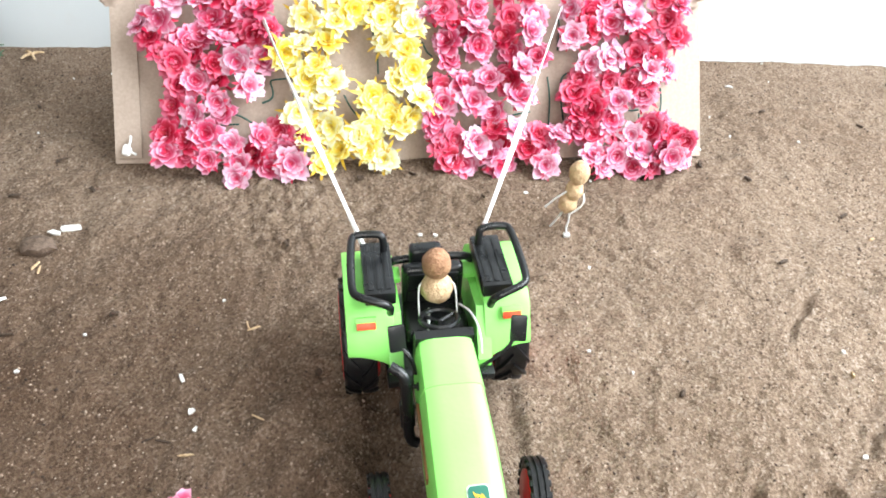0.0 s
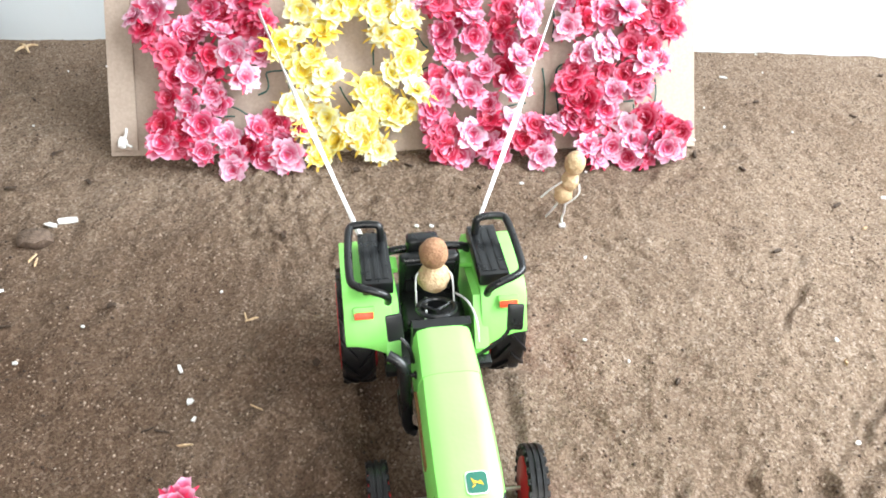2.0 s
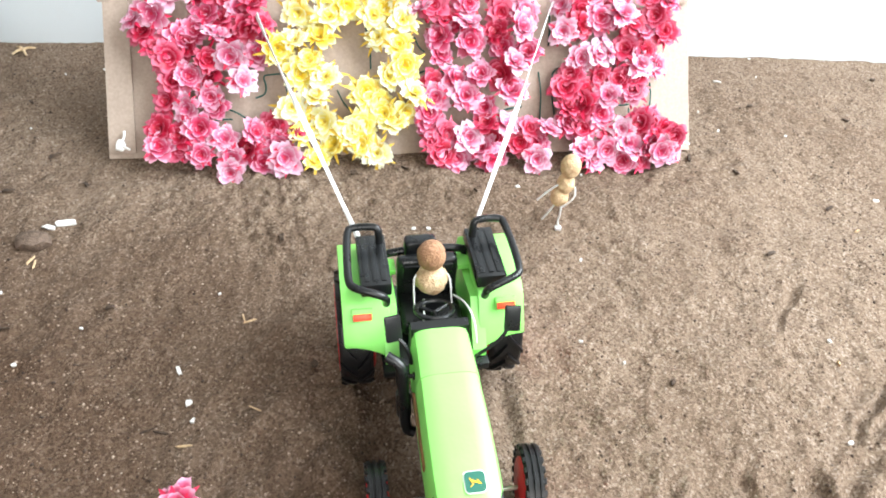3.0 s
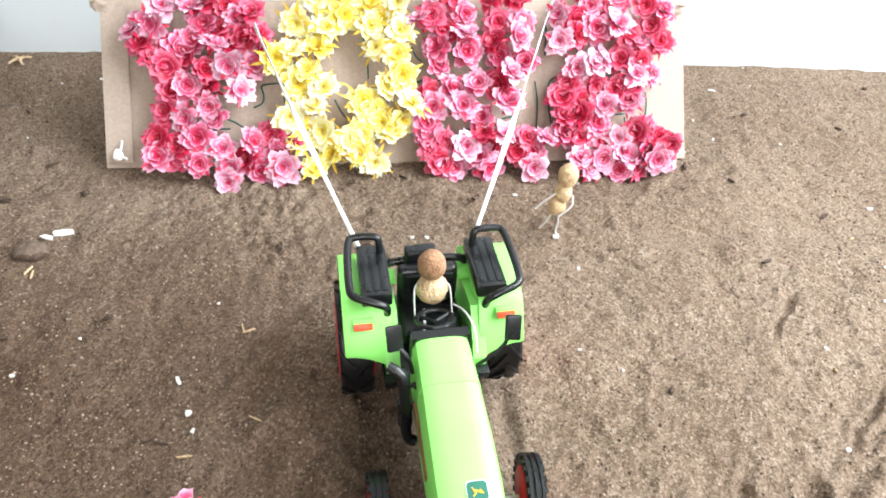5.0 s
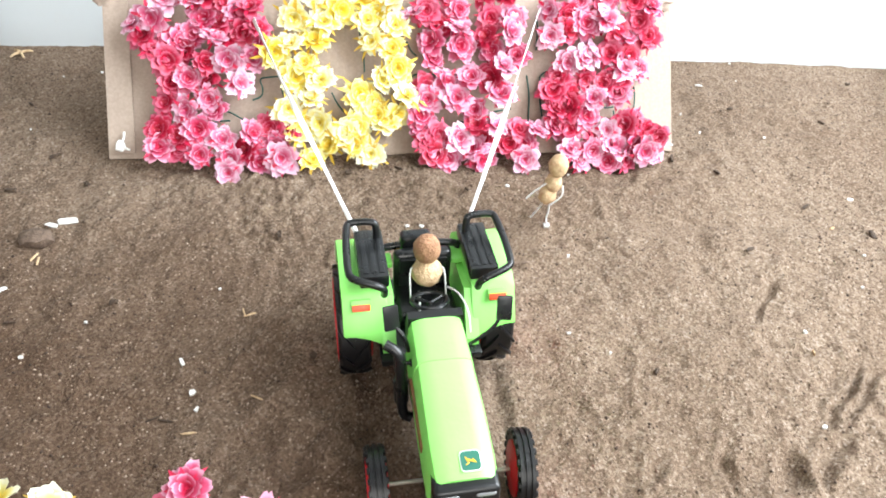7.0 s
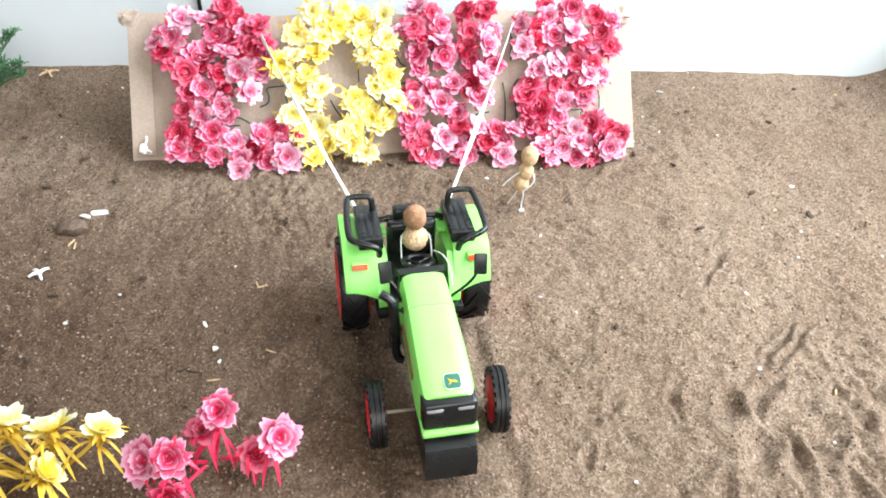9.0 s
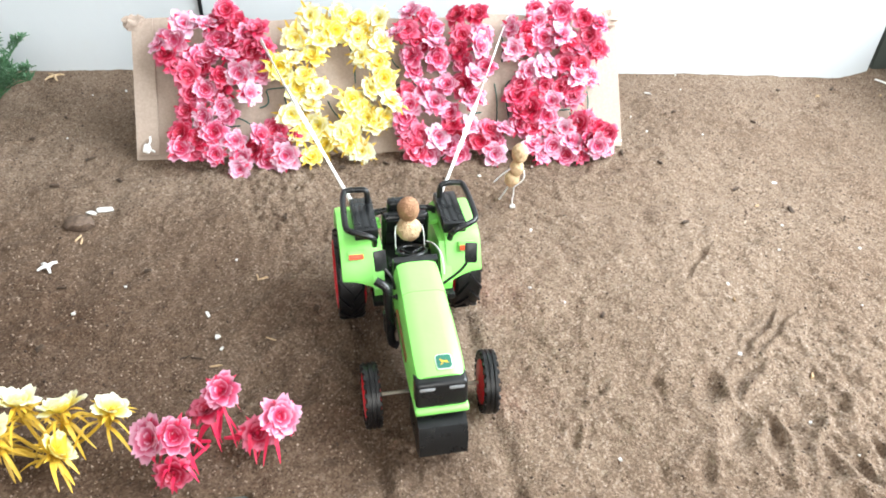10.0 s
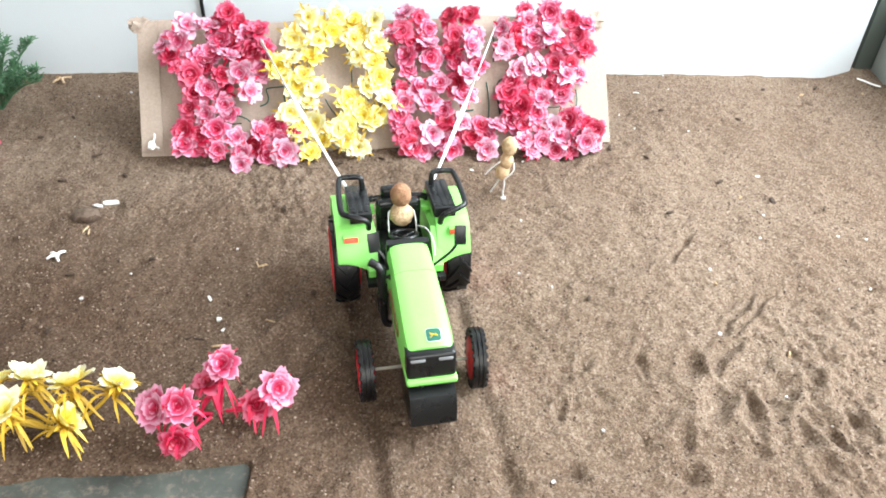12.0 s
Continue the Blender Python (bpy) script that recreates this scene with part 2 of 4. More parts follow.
def slab(outline, x0, x1, bevel=0.0, bm=None):
    """A profile of (y, z) made solid from x0 to x1."""
    bm = loft([[(x0, y, z) for y, z in outline], [(x1, y, z) for y, z in outline]], bm)
    if bevel:
        edges = [e for e in bm.edges if e.calc_face_angle(0) > 0.5]
        bmesh.ops.bevel(bm, geom=edges, offset=bevel, segments=2, affect="EDGES", profile=0.6)
    return bm


def moved(bm, m):
    bmesh.ops.transform(bm, matrix=m, verts=bm.verts)
    return bm


def lump(radius, bm=None, at=(0, 0, 0), rough=0.06, seed=0, stretch=(1, 1, 1), level=3):
    """An uneven rounded body."""
    bm = bm or bmesh.new()
    made = bmesh.ops.create_icosphere(bm, subdivisions=level, radius=1)["verts"]
    for v in made:
        k = 1 + rough * noise.noise(v.co * 2.3 + Vector((seed, 3.1 * seed, 0))) + rough * 0.5 * noise.noise(v.co * 6 + Vector((0, seed, 0)))
        v.co = Vector([radius * k * c * s + a for c, s, a in zip(v.co, stretch, at)])
    return bm


# ---- the ground and what closes the place ----
def value_noise(x, y, cell, seed):
    """Smooth noise on a lattice, 0 to 1, over arrays."""
    rng = np.random.RandomState(seed)
    table = rng.rand(257, 257)
    gx, gy = x / cell + 60.3, y / cell + 60.7
    ix, iy = np.floor(gx).astype(int), np.floor(gy).astype(int)
    fx, fy = gx - ix, gy - iy
    fx, fy = fx * fx * (3 - 2 * fx), fy * fy * (3 - 2 * fy)
    t = lambda a, b: table[a % 257, b % 257]
    return (t(ix, iy) * (1 - fx) + t(ix + 1, iy) * fx) * (1 - fy) + (t(ix, iy + 1) * (1 - fx) + t(ix + 1, iy + 1) * fx) * fy


def dent(x, y, cx, cy, long, wide, turn, deep):
    """An oval print with a low rim."""
    c, s = math.cos(radians(turn)), math.sin(radians(turn))
    a, b = ((x - cx) * c + (y - cy) * s) / long, ((y - cy) * c - (x - cx) * s) / wide
    q = a * a + b * b
    return -deep * np.exp(-q * 1.6) + 0.32 * deep * np.exp(-((np.sqrt(q) - 1.35) ** 2) * 7)


# prints and furrows: centre, half length, half width, turn, depth
PRINTS = [
    (0.248, -0.078, 0.030, 0.0045, 50, 0.004), (0.283, -0.166, 0.038, 0.0032, 41, 0.004), (0.271, -0.165, 0.030, 0.0032, 42, 0.004),
    (0.237, -0.213, 0.020, 0.0075, 50, 0.005), (0.207, -0.223, 0.020, 0.0080, 83, 0.006), (0.212, -0.264, 0.019, 0.0084, 87, 0.006),
    (0.234, -0.265, 0.029, 0.0070, 82, 0.006), (0.262, -0.255, 0.023, 0.0094, 56, 0.006), (0.259, -0.288, 0.016, 0.0070, 79, 0.005),
    (0.281, -0.293, 0.015, 0.0080, 82, 0.005), (0.182, -0.281, 0.014, 0.0070, 54, 0.005), (0.176, -0.314, 0.012, 0.0080, 11, 0.005),
    (0.224, -0.303, 0.009, 0.0070, 138, 0.005), (0.130, -0.216, 0.012, 0.0060, 47, 0.004), (0.102, -0.255, 0.012, 0.0050, 57, 0.004),
    (0.093, -0.307, 0.014, 0.0080, 18, 0.005), (0.297, -0.240, 0.012, 0.0070, 114, 0.005), (0.177, -0.209, 0.018, 0.0050, 87, 0.004),
    (0.139, -0.247, 0.010, 0.0050, 118, 0.004), (0.302, -0.275, 0.027, 0.0070, 80, 0.005), (0.259, -0.318, 0.011, 0.0080, 109, 0.005),
    (0.382, -0.168, 0.014, 0.0042, 31, 0.004), (0.255, 0.085, 0.016, 0.010, 10, 0.004), (0.10, 0.02, 0.05, 0.006, 125, 0.0012),
]
# more of them: beside the toy, under the sign, and at the east end
PRINTS += [
    (0.135, -0.015, 0.05, 0.005, 128, 0.0012), (0.19, 0.085, 0.04, 0.012, 50, 0.005), (-0.10, -0.13, 0.05, 0.012, 60, 0.005),
    (-0.07, -0.19, 0.05, 0.010, 68, 0.005), (-0.11, -0.20, 0.035, 0.010, 55, 0.004), (-0.05, 0.035, 0.05, 0.012, 20, 0.004),
    (0.50, 0.20, 0.012, 0.008, 160, 0.006), (0.545, 0.225, 0.018, 0.009, 140, 0.005),
]


def ground_height(x, y):
    h = 0.010 * (value_noise(x, y, 0.21, 1) - 0.5) + 0.006 * (value_noise(x, y, 0.075, 2) - 0.5)
    h = h + 0.0045 * (value_noise(x, y, 0.028, 3) - 0.5) + 0.0030 * (value_noise(x, y, 0.012, 4) - 0.5)
    h = h + 0.0018 * (value_noise(x, y, 0.0055, 5) - 0.5)
    # crusted ridges between trodden patches
    trodden = 0.18 + 0.9 * np.clip((-0.10 - y) / 0.10, 0, 1) * np.clip((x - 0.03) / 0.08, 0, 1) + 0.5 * np.clip((y - 0.12) / 0.08, 0, 1) * np.clip((x - 0.30) / 0.1, 0, 1)
    trodden = trodden + 1.5 * np.exp(-(((x + 0.10) / 0.07) ** 2) - ((y + 0.09) / 0.13) ** 2) + 0.4 * np.exp(-(((x + 0.02) / 0.16) ** 2) - ((y - 0.04) / 0.05) ** 2)
    crust = np.clip(value_noise(x, y, 0.11, 11) * 2.4 - 0.6, 0.15, 1) * trodden
    for cell, high, seed in ((0.030, 0.0042, 12), (0.014, 0.0036, 13), (0.0075, 0.0026, 14), (0.0042, 0.0014, 16)):
        bend = 0.4 * cell * (value_noise(x, y, cell * 0.7, seed + 20) - 0.5)
        h = h + crust * high * (0.5 - np.abs(2 * value_noise(x + bend + 0.25 * y, y + 1.7 * bend - 0.3 * x, cell, seed) - 1))
    # the bed of the mat
    edge = 0.012 * (value_noise(x, y, 0.03, 15) - 0.5)
    h = h - 0.014 * np.clip((-0.286 - y + edge) / 0.007, 0, 1) * np.clip((-0.101 - x + 0.4 * edge) / 0.006, 0, 1)
    wx, wy = x + 0.016 * (value_noise(x, y, 0.02, 8) - 0.5), y + 0.016 * (value_noise(x, y, 0.02, 9) - 0.5)
    for p in PRINTS:
        h = h + 1.1 * dent(wx, wy, *p)
    # ruts of the toy's rear wheels
    for side, deep in ((-0.036, 0.0060), (0.043, 0.0030)):
        rut = np.exp(-(((x - side - 0.085 * (-0.13 - y)) / 0.0065) ** 2)) * np.clip((0.03 - y) / 0.04, 0, 1) * (y > -0.45)
        h = h - deep * rut
    # banked against the back sheet
    h = h * (0.35 + 0.65 * np.clip((0.262 - 0.022 * x - y) / 0.05, 0, 1)) + 0.003 * np.clip((y - 0.215 + 0.022 * x) / 0.065, 0, 1) ** 2 + 0.012 * np.clip((x - 0.55) / 0.05, 0, 1) ** 2
    return h


def at_ground(x, y):
    return float(ground_height(np.array([float(x)]), np.array([float(y)]))[0])


def grid_mesh(name, xs, ys, material):
    gx, gy = np.meshgrid(xs, ys)
    co = np.stack([gx, gy, ground_height(gx, gy)], -1).reshape(-1, 3)
    nx, ny = len(xs), len(ys)
    i = (np.arange(ny - 1)[:, None] * nx + np.arange(nx - 1)[None]).reshape(-1)
    quads = np.stack([i, i + 1, i + nx + 1, i + nx], -1)
    me = bpy.data.meshes.new(name)
    me.vertices.add(len(co))
    me.vertices.foreach_set("co", co.reshape(-1))
    me.loops.add(quads.size)
    me.loops.foreach_set("vertex_index", quads.reshape(-1))
    me.polygons.add(len(quads))
    me.polygons.foreach_set("loop_start", np.arange(0, quads.size, 4))
    me.polygons.foreach_set("use_smooth", np.ones(len(quads), bool))
    me.update()
    me.validate()
    me.materials.append(material)
    return new(name, me)


xs = np.concatenate([np.linspace(-1.2, -0.46, 70)[:-1], np.linspace(-0.46, 0.63, 730)])
ys = np.concatenate([np.linspace(-1.1, -0.36, 70)[:-1], np.linspace(-0.36, 0.31, 450)])
tagged(grid_mesh("ground", xs, ys, SAND), "brown coarse sand strewn over the floor, with prints and ruts", "sand", kind="structure")


def wall(name, lo, hi, material, label, category="wall", bevel=0.002):
    ob = new(name, to_mesh(name, box(lo, hi, bevel), material))
    return tagged(ob, label, category, kind="structure")


wall("floor", (-1.7, -2.3, -0.10), (1.02, 0.4, -0.03), FLOOR, "grey cement floor under the sand", "floor")
# unseen room added round the sand to block the sky and bounce light
wall("wall_north", (-1.7, 0.40, -0.03), (1.6, 0.5, 2.4), PLASTER, "unseen plastered wall added behind the sheet")
wall("wall_west", (-1.8, -2.3, -0.03), (-1.7, 0.5, 2.4), PLASTER, "unseen plastered wall added to close the west side")
wall("ceiling", (-1.8, -2.4, 2.4), (1.7, 0.5, 2.5), PLASTER, "unseen white ceiling added to close off the sky", "ceiling")


def wall_with_opening(name, m, width, height, opening, label):
    """A wall 0.1 thick in the local x-z plane, with an opening (x0, x1, z0, z1) right through it."""
    x0, x1, z0, z1 = opening
    bm = bmesh.new()
    for lo, hi in (((0, 0, 0), (x0, 0.1, height)), ((x1, 0, 0), (width, 0.1, height)), ((x0, 0, 0), (x1, 0.1, z0)), ((x0, 0, z1), (x1, 0.1, height))):
        box(lo, hi, bm=bm)
    ob = new(name, to_mesh(name, bm, PLASTER, smooth=False))
    ob.matrix_world = m
    return tagged(ob, label, "wall", kind="structure")


# unseen added walls; their openings stand behind the two lamps
wall_with_opening("wall_east", pose(1.12, -2.3, -0.03, 0, 0, 90), 2.8, 2.43, (1.54, 2.74, 0.36, 1.46), "unseen added wall with a wide opening behind the east lamp")
wall_with_opening("wall_south", pose(-1.7, -2.4, -0.03, 0, 0, 0), 3.3, 2.43, (1.15, 2.85, 0.66, 2.0), "unseen added wall with an opening behind the fill lamp")


def sheet_y(x):
    return 0.280 - 0.022 * x + 0.003 * np.sin(x * 5.1) + 0.001 * np.sin(x * 17)


def back_sheet():
    """The white sheet behind the sand, a little bowed, its east end turned."""
    bm = bmesh.new()
    front, rear = [], []
    for i in range(61):
        x = -1.15 + i * (0.596 + 1.15) / 60
        y = sheet_y(x)
        front.append((x, y))
        rear.append((x, y + 0.004))
    loft([[(x, y, -0.02) for x, y in front + rear[::-1]], [(x, y, 0.62) for x, y in front + rear[::-1]]], bm)
    ob = new("back_sheet", to_mesh("back_sheet", bm, SHEET))
    return tagged(ob, "smooth white board standing upright behind the sand", "backdrop", kind="structure")


back_sheet()
# a dark strip in place of the shaded gap at the board's end
wall("side_strip", (0.602, 0.268, -0.02), (0.64, 0.280, 0.62), GAP_SHADE, "dark grey-green strip standing in for the shaded gap beside the white board", "panel")
wall("side_panel", (0.622, -0.30, -0.02), (0.634, 0.264, 0.115), SIDE, "dull grey panel closing the side of the sand", "panel")
seam = new("wire", to_mesh("wire", tube([(-0.2110, sheet_y(-0.24) - 0.003, 0.0), (-0.2115, sheet_y(-0.24) - 0.003, 0.2), (-0.2125, sheet_y(-0.24) - 0.003, 0.6)], 0.0022), BLACK))
tagged(seam, "thin black cable running up the white board", "cable")


# ---- flowers ----
def petal(bm, uv, length, width, lift, curl, turn, base, seed, cup=0.35):
    """One rounded, cupped petal from the flower's heart outwards; uv y runs from its root to its rim."""
    rng = random.Random(seed)
    rows, cols = 5, 7
    ragged = [rng.uniform(-0.09, 0.05) for _ in range(cols)]
    ragged[cols // 2] -= 0.07
    grid = []
    for i in range(rows):
        s = i / (rows - 1)
        line = []
        for j in range(cols):
            k = j / (cols - 1) * 2 - 1
            w = width * (0.30 + 0.70 * math.sin(math.pi * min(s * 0.62 + 0.08, 1))) * (1 if s < 0.9 else 0.86)
            reach = length * (s - 0.20 * s * abs(k) ** 3 + (ragged[j] if s > 0.9 else 0))
            r = base + reach * math.cos(lift + curl * s)
            z = reach * math.sin(lift + curl * s) + cup * w * k * k * 0.6
            z += (rng.random() - 0.5) * length * 0.12 * s
            x, y = r, k * w
            line.append(bm.verts.new((x * math.cos(turn) - y * math.sin(turn), x * math.sin(turn) + y * math.cos(turn), z)))
        grid.append(line)
    for i in range(rows - 1):
        for j in range(cols - 1):
            f = bm.faces.new((grid[i][j], grid[i][j + 1], grid[i + 1][j + 1], grid[i + 1][j]))
            for loop, (a, b) in zip(f.loops, ((i, j), (i, j + 1), (i + 1, j + 1), (i + 1, j))):
                k = abs(b / (cols - 1) * 2 - 1)
                q = a / (rows - 1)
                loop[uv].uv = (b / (cols - 1), min(1.0, 0.86 * q ** 1.5 + 0.16 * k ** 3 * q))


def corolla_mesh(name, material, seed, size, layers):
    rng = random.Random(seed)
    bm = bmesh.new()
    uv = bm.loops.layers.uv.new("uv")
    for n, (count, length, width, lift) in enumerate(layers):
        for k in range(count):
            petal(bm, uv, size * length * rng.uniform(0.88, 1.12), size * width * rng.uniform(0.9, 1.15), lift + rng.uniform(-0.16, 0.16),
                  rng.uniform(-0.35, 0.1), (k + 0.5 * n) * math.tau / count + rng.uniform(-0.2, 0.2), size * 0.0012, rng.random())
    me = to_mesh(name, bm, material, angle=75)
    return me


def blade(bm, root, tip, width, sag=0.0, steps=4):
    """A pointed leaf blade with a fold along its middle."""
    root, tip = Vector(root), Vector(tip)
    ahead = tip - root
    side = ahead.cross(Vector((0, 0, 1)))
    side = (side if side.length > 1e-6 else Vector((1, 0, 0))).normalized()
    rows = []
    for i in range(steps + 1):
        s = i / steps
        mid = root + ahead * s + Vector((0, 0, sag * math.sin(math.pi * s)))
        w = width * (0.45 + 1.1 * s) * (1 - s) ** 0.7 + 0.00015
        rows.append([bm.verts.new(mid - side * w + Vector((0, 0, 0.25 * w))), bm.verts.new(mid), bm.verts.new(mid + side * w + Vector((0, 0, 0.25 * w)))])
    for a, b in zip(rows, rows[1:]):
        bm.faces.new((a[0], a[1], b[1], b[0]))
        bm.faces.new((a[1], a[2], b[2], b[1]))


def calyx_mesh(name, material, seed, count=9, reach=0.0140):
    """The ring of pointed plastic leaves below a flower, and its short stalk."""
    rng = random.Random(seed)
    bm = bmesh.new()
    for k in range(count):
        a = k * math.tau / count + rng.uniform(-0.25, 0.25)
        r = reach * rng.uniform(0.75, 1.15)
        blade(bm, (0.001 * math.cos(a), 0.001 * math.sin(a), -0.001), (r * math.cos(a), r * math.sin(a), rng.uniform(-0.005, 0.003)), 0.0021, 0.002)
    tube([(0, 0, -0.001), (0, 0, -0.008), (0.001, 0.001, -0.016)], 0.0013, 6, bm)
    return to_mesh(name, bm, material, angle=75)


# rings of petals: count, length, half width, lift
ROSE = ((6, 0.0134, 0.0051, 0.20), (6, 0.0106, 0.0044, 0.48), (5, 0.0074, 0.0035, 0.76), (3, 0.0036, 0.0022, 1.0))
CUP = ((6, 0.0158, 0.0062, 0.66), (5, 0.0128, 0.0050, 1.00))
COROLLAS = {
    "pink": [corolla_mesh("corolla", PINK, s, 1.0, ROSE) for s in (1, 2, 3)],
    "pale": [corolla_mesh("corolla", PALE, s, 1.0, ROSE) for s in (4, 5, 6)],
    "crimson": [corolla_mesh("corolla", CRIMSON, s, 1.0, ROSE) for s in (7, 8)],
    "yellow": [corolla_mesh("corolla", YELLOW, s, 1.0, ROSE) for s in (9, 10, 11)],
    "cream": [corolla_mesh("corolla", CREAM, s, 1.0, ROSE) for s in (12, 13, 14)],
    "cream_cup": [corolla_mesh("corolla", CREAM, s, 1.0, CUP) for s in (15, 16)],
    "yellow_cup": [corolla_mesh("corolla", YELLOW, s, 1.0, CUP) for s in (17,)],
}
CALYXES = {"red": [calyx_mesh("calyx", RED_LEAF, s) for s in (21, 22, 23)], "yellow": [calyx_mesh("calyx", YELLOW_LEAF, s, 9, 0.0165) for s in (24, 25, 26)]}


def flower(parent, m, tint, rng, size=1.0):
    """One plastic flower head as a part, its calyx below it."""
    ob = new("flower", rng.choice(COROLLAS[tint]))
    ob.parent = parent
    ob.matrix_local = m @ pose(0, 0, 0, rng.uniform(-16, 16), rng.uniform(-16, 16), rng.uniform(0, 360)) @ Matrix.Scale(size * rng.uniform(0.82, 1.12), 4)
    under = new("calyx", rng.choice(CALYXES["red" if tint in ("pink", "pale", "crimson") else "yellow"]))
    under.parent = ob
    under.matrix_local = pose(0, 0, 0, 0, 0, rng.uniform(0, 360))
    return ob


# ---- the sign: a cardboard panel with the year in flowers, drawn upright by two strings ----
SIGN = pose(-0.250, 0.084, 0.004, 0, 0, 2.3) @ pose(0, 0, 0, -40)
SIGN_W, SIGN_H = 0.486, 0.137

# flower places on the panel, in millimetres along and up it
FIRST_TWO = {
    "pale": [(53, 124), (44, 109), (30, 104), (73, 125), (92, 94), (102, 76), (111, 57), (68, 36), (95, 12), (99, -15), (142, -4)],
    "pink": [(83, 111), (109, 115), (124, 90), (64, 92), (75, 98), (122, 79), (69, 62), (86, 45), (89, 37), (45, 7), (77, 20), (77, 0), (100, -3), (119, 17), (125, -6), (138, 7)],
    "crimson": [(92, 137), (85, 128), (102, 125), (121, 119), (127, 103), (115, 100), (102, 97), (35, 97), (56, 94), (46, 84), (54, 76), (68, 85), (56, 59), (86, 63), (84, 74), (51, 43), (46, 21), (61, 15), (62, 5), (114, 5), (134, 21), (145, 19), (95, 107)],
}
ZERO = {
    "cream": [(171, 132), (237, 127), (156, 111), (180, 108), (238, 105), (153, 89), (219, 92), (176, 60), (226, 61), (167, 44), (149, 36), (247, 47), (174, 25), (156, 15), (215, -1), (230, 24), (195, 16)],
    "yellow": [(184, 123), (200, 134), (194, 118), (216, 128), (225, 115), (215, 109), (172, 93), (139, 83), (235, 86), (163, 73), (156, 63), (239, 69), (207, 48), (217, 40), (181, 7), (167, -5), (203, 22), (202, 7), (239, 33), (222, 31), (163, 25)],
}
SECOND_TWO = {
    "pale": [(269, 135), (254, 115), (292, 102), (335, 99), (329, 70), (326, 48), (290, 11), (322, 21), (356, 17), (345, -8)],
    "pink": [(292, 119), (268, 93), (269, 79), (293, 89), (339, 114), (320, 86), (341, 80), (301, 62), (281, 59), (263, 44), (288, 44), (304, 35), (258, 31), (258, 21), (301, 2), (279, -6), (310, -7), (346, 6)],
    "crimson": [(283, 131), (264, 117), (275, 108), (315, 131), (335, 132), (319, 113), (315, 96), (318, 62), (263, 54), (272, 14), (264, 8), (310, 11), (340, 18), (332, 6), (304, 22), (268, -2)],
}
THIRD_TWO = {
    "pale": [(420, 110), (370, 119), (369, 96), (384, 74), (398, 77), (407, 82), (435, 69), (405, 43), (384, 0), (417, 16), (424, 4), (451, -3)],
    "pink": [(397, 126), (421, 135), (460, 123), (402, 108), (439, 97), (451, 69), (401, 29), (374, 23), (393, -9), (404, -1), (419, -10), (443, 26), (461, -3), (442, 4), (429, 49)],
    "crimson": [(395, 137), (418, 124), (443, 126), (385, 114), (385, 101), (449, 109), (456, 97), (430, 104), (424, 83), (440, 81), (417, 57), (430, 61), (376, 61), (371, 50), (388, 48), (401, 60), (374, 35), (385, 36), (386, 17), (434, -8), (435, 21), (453, 15), (463, 10), (409, 9)],
}


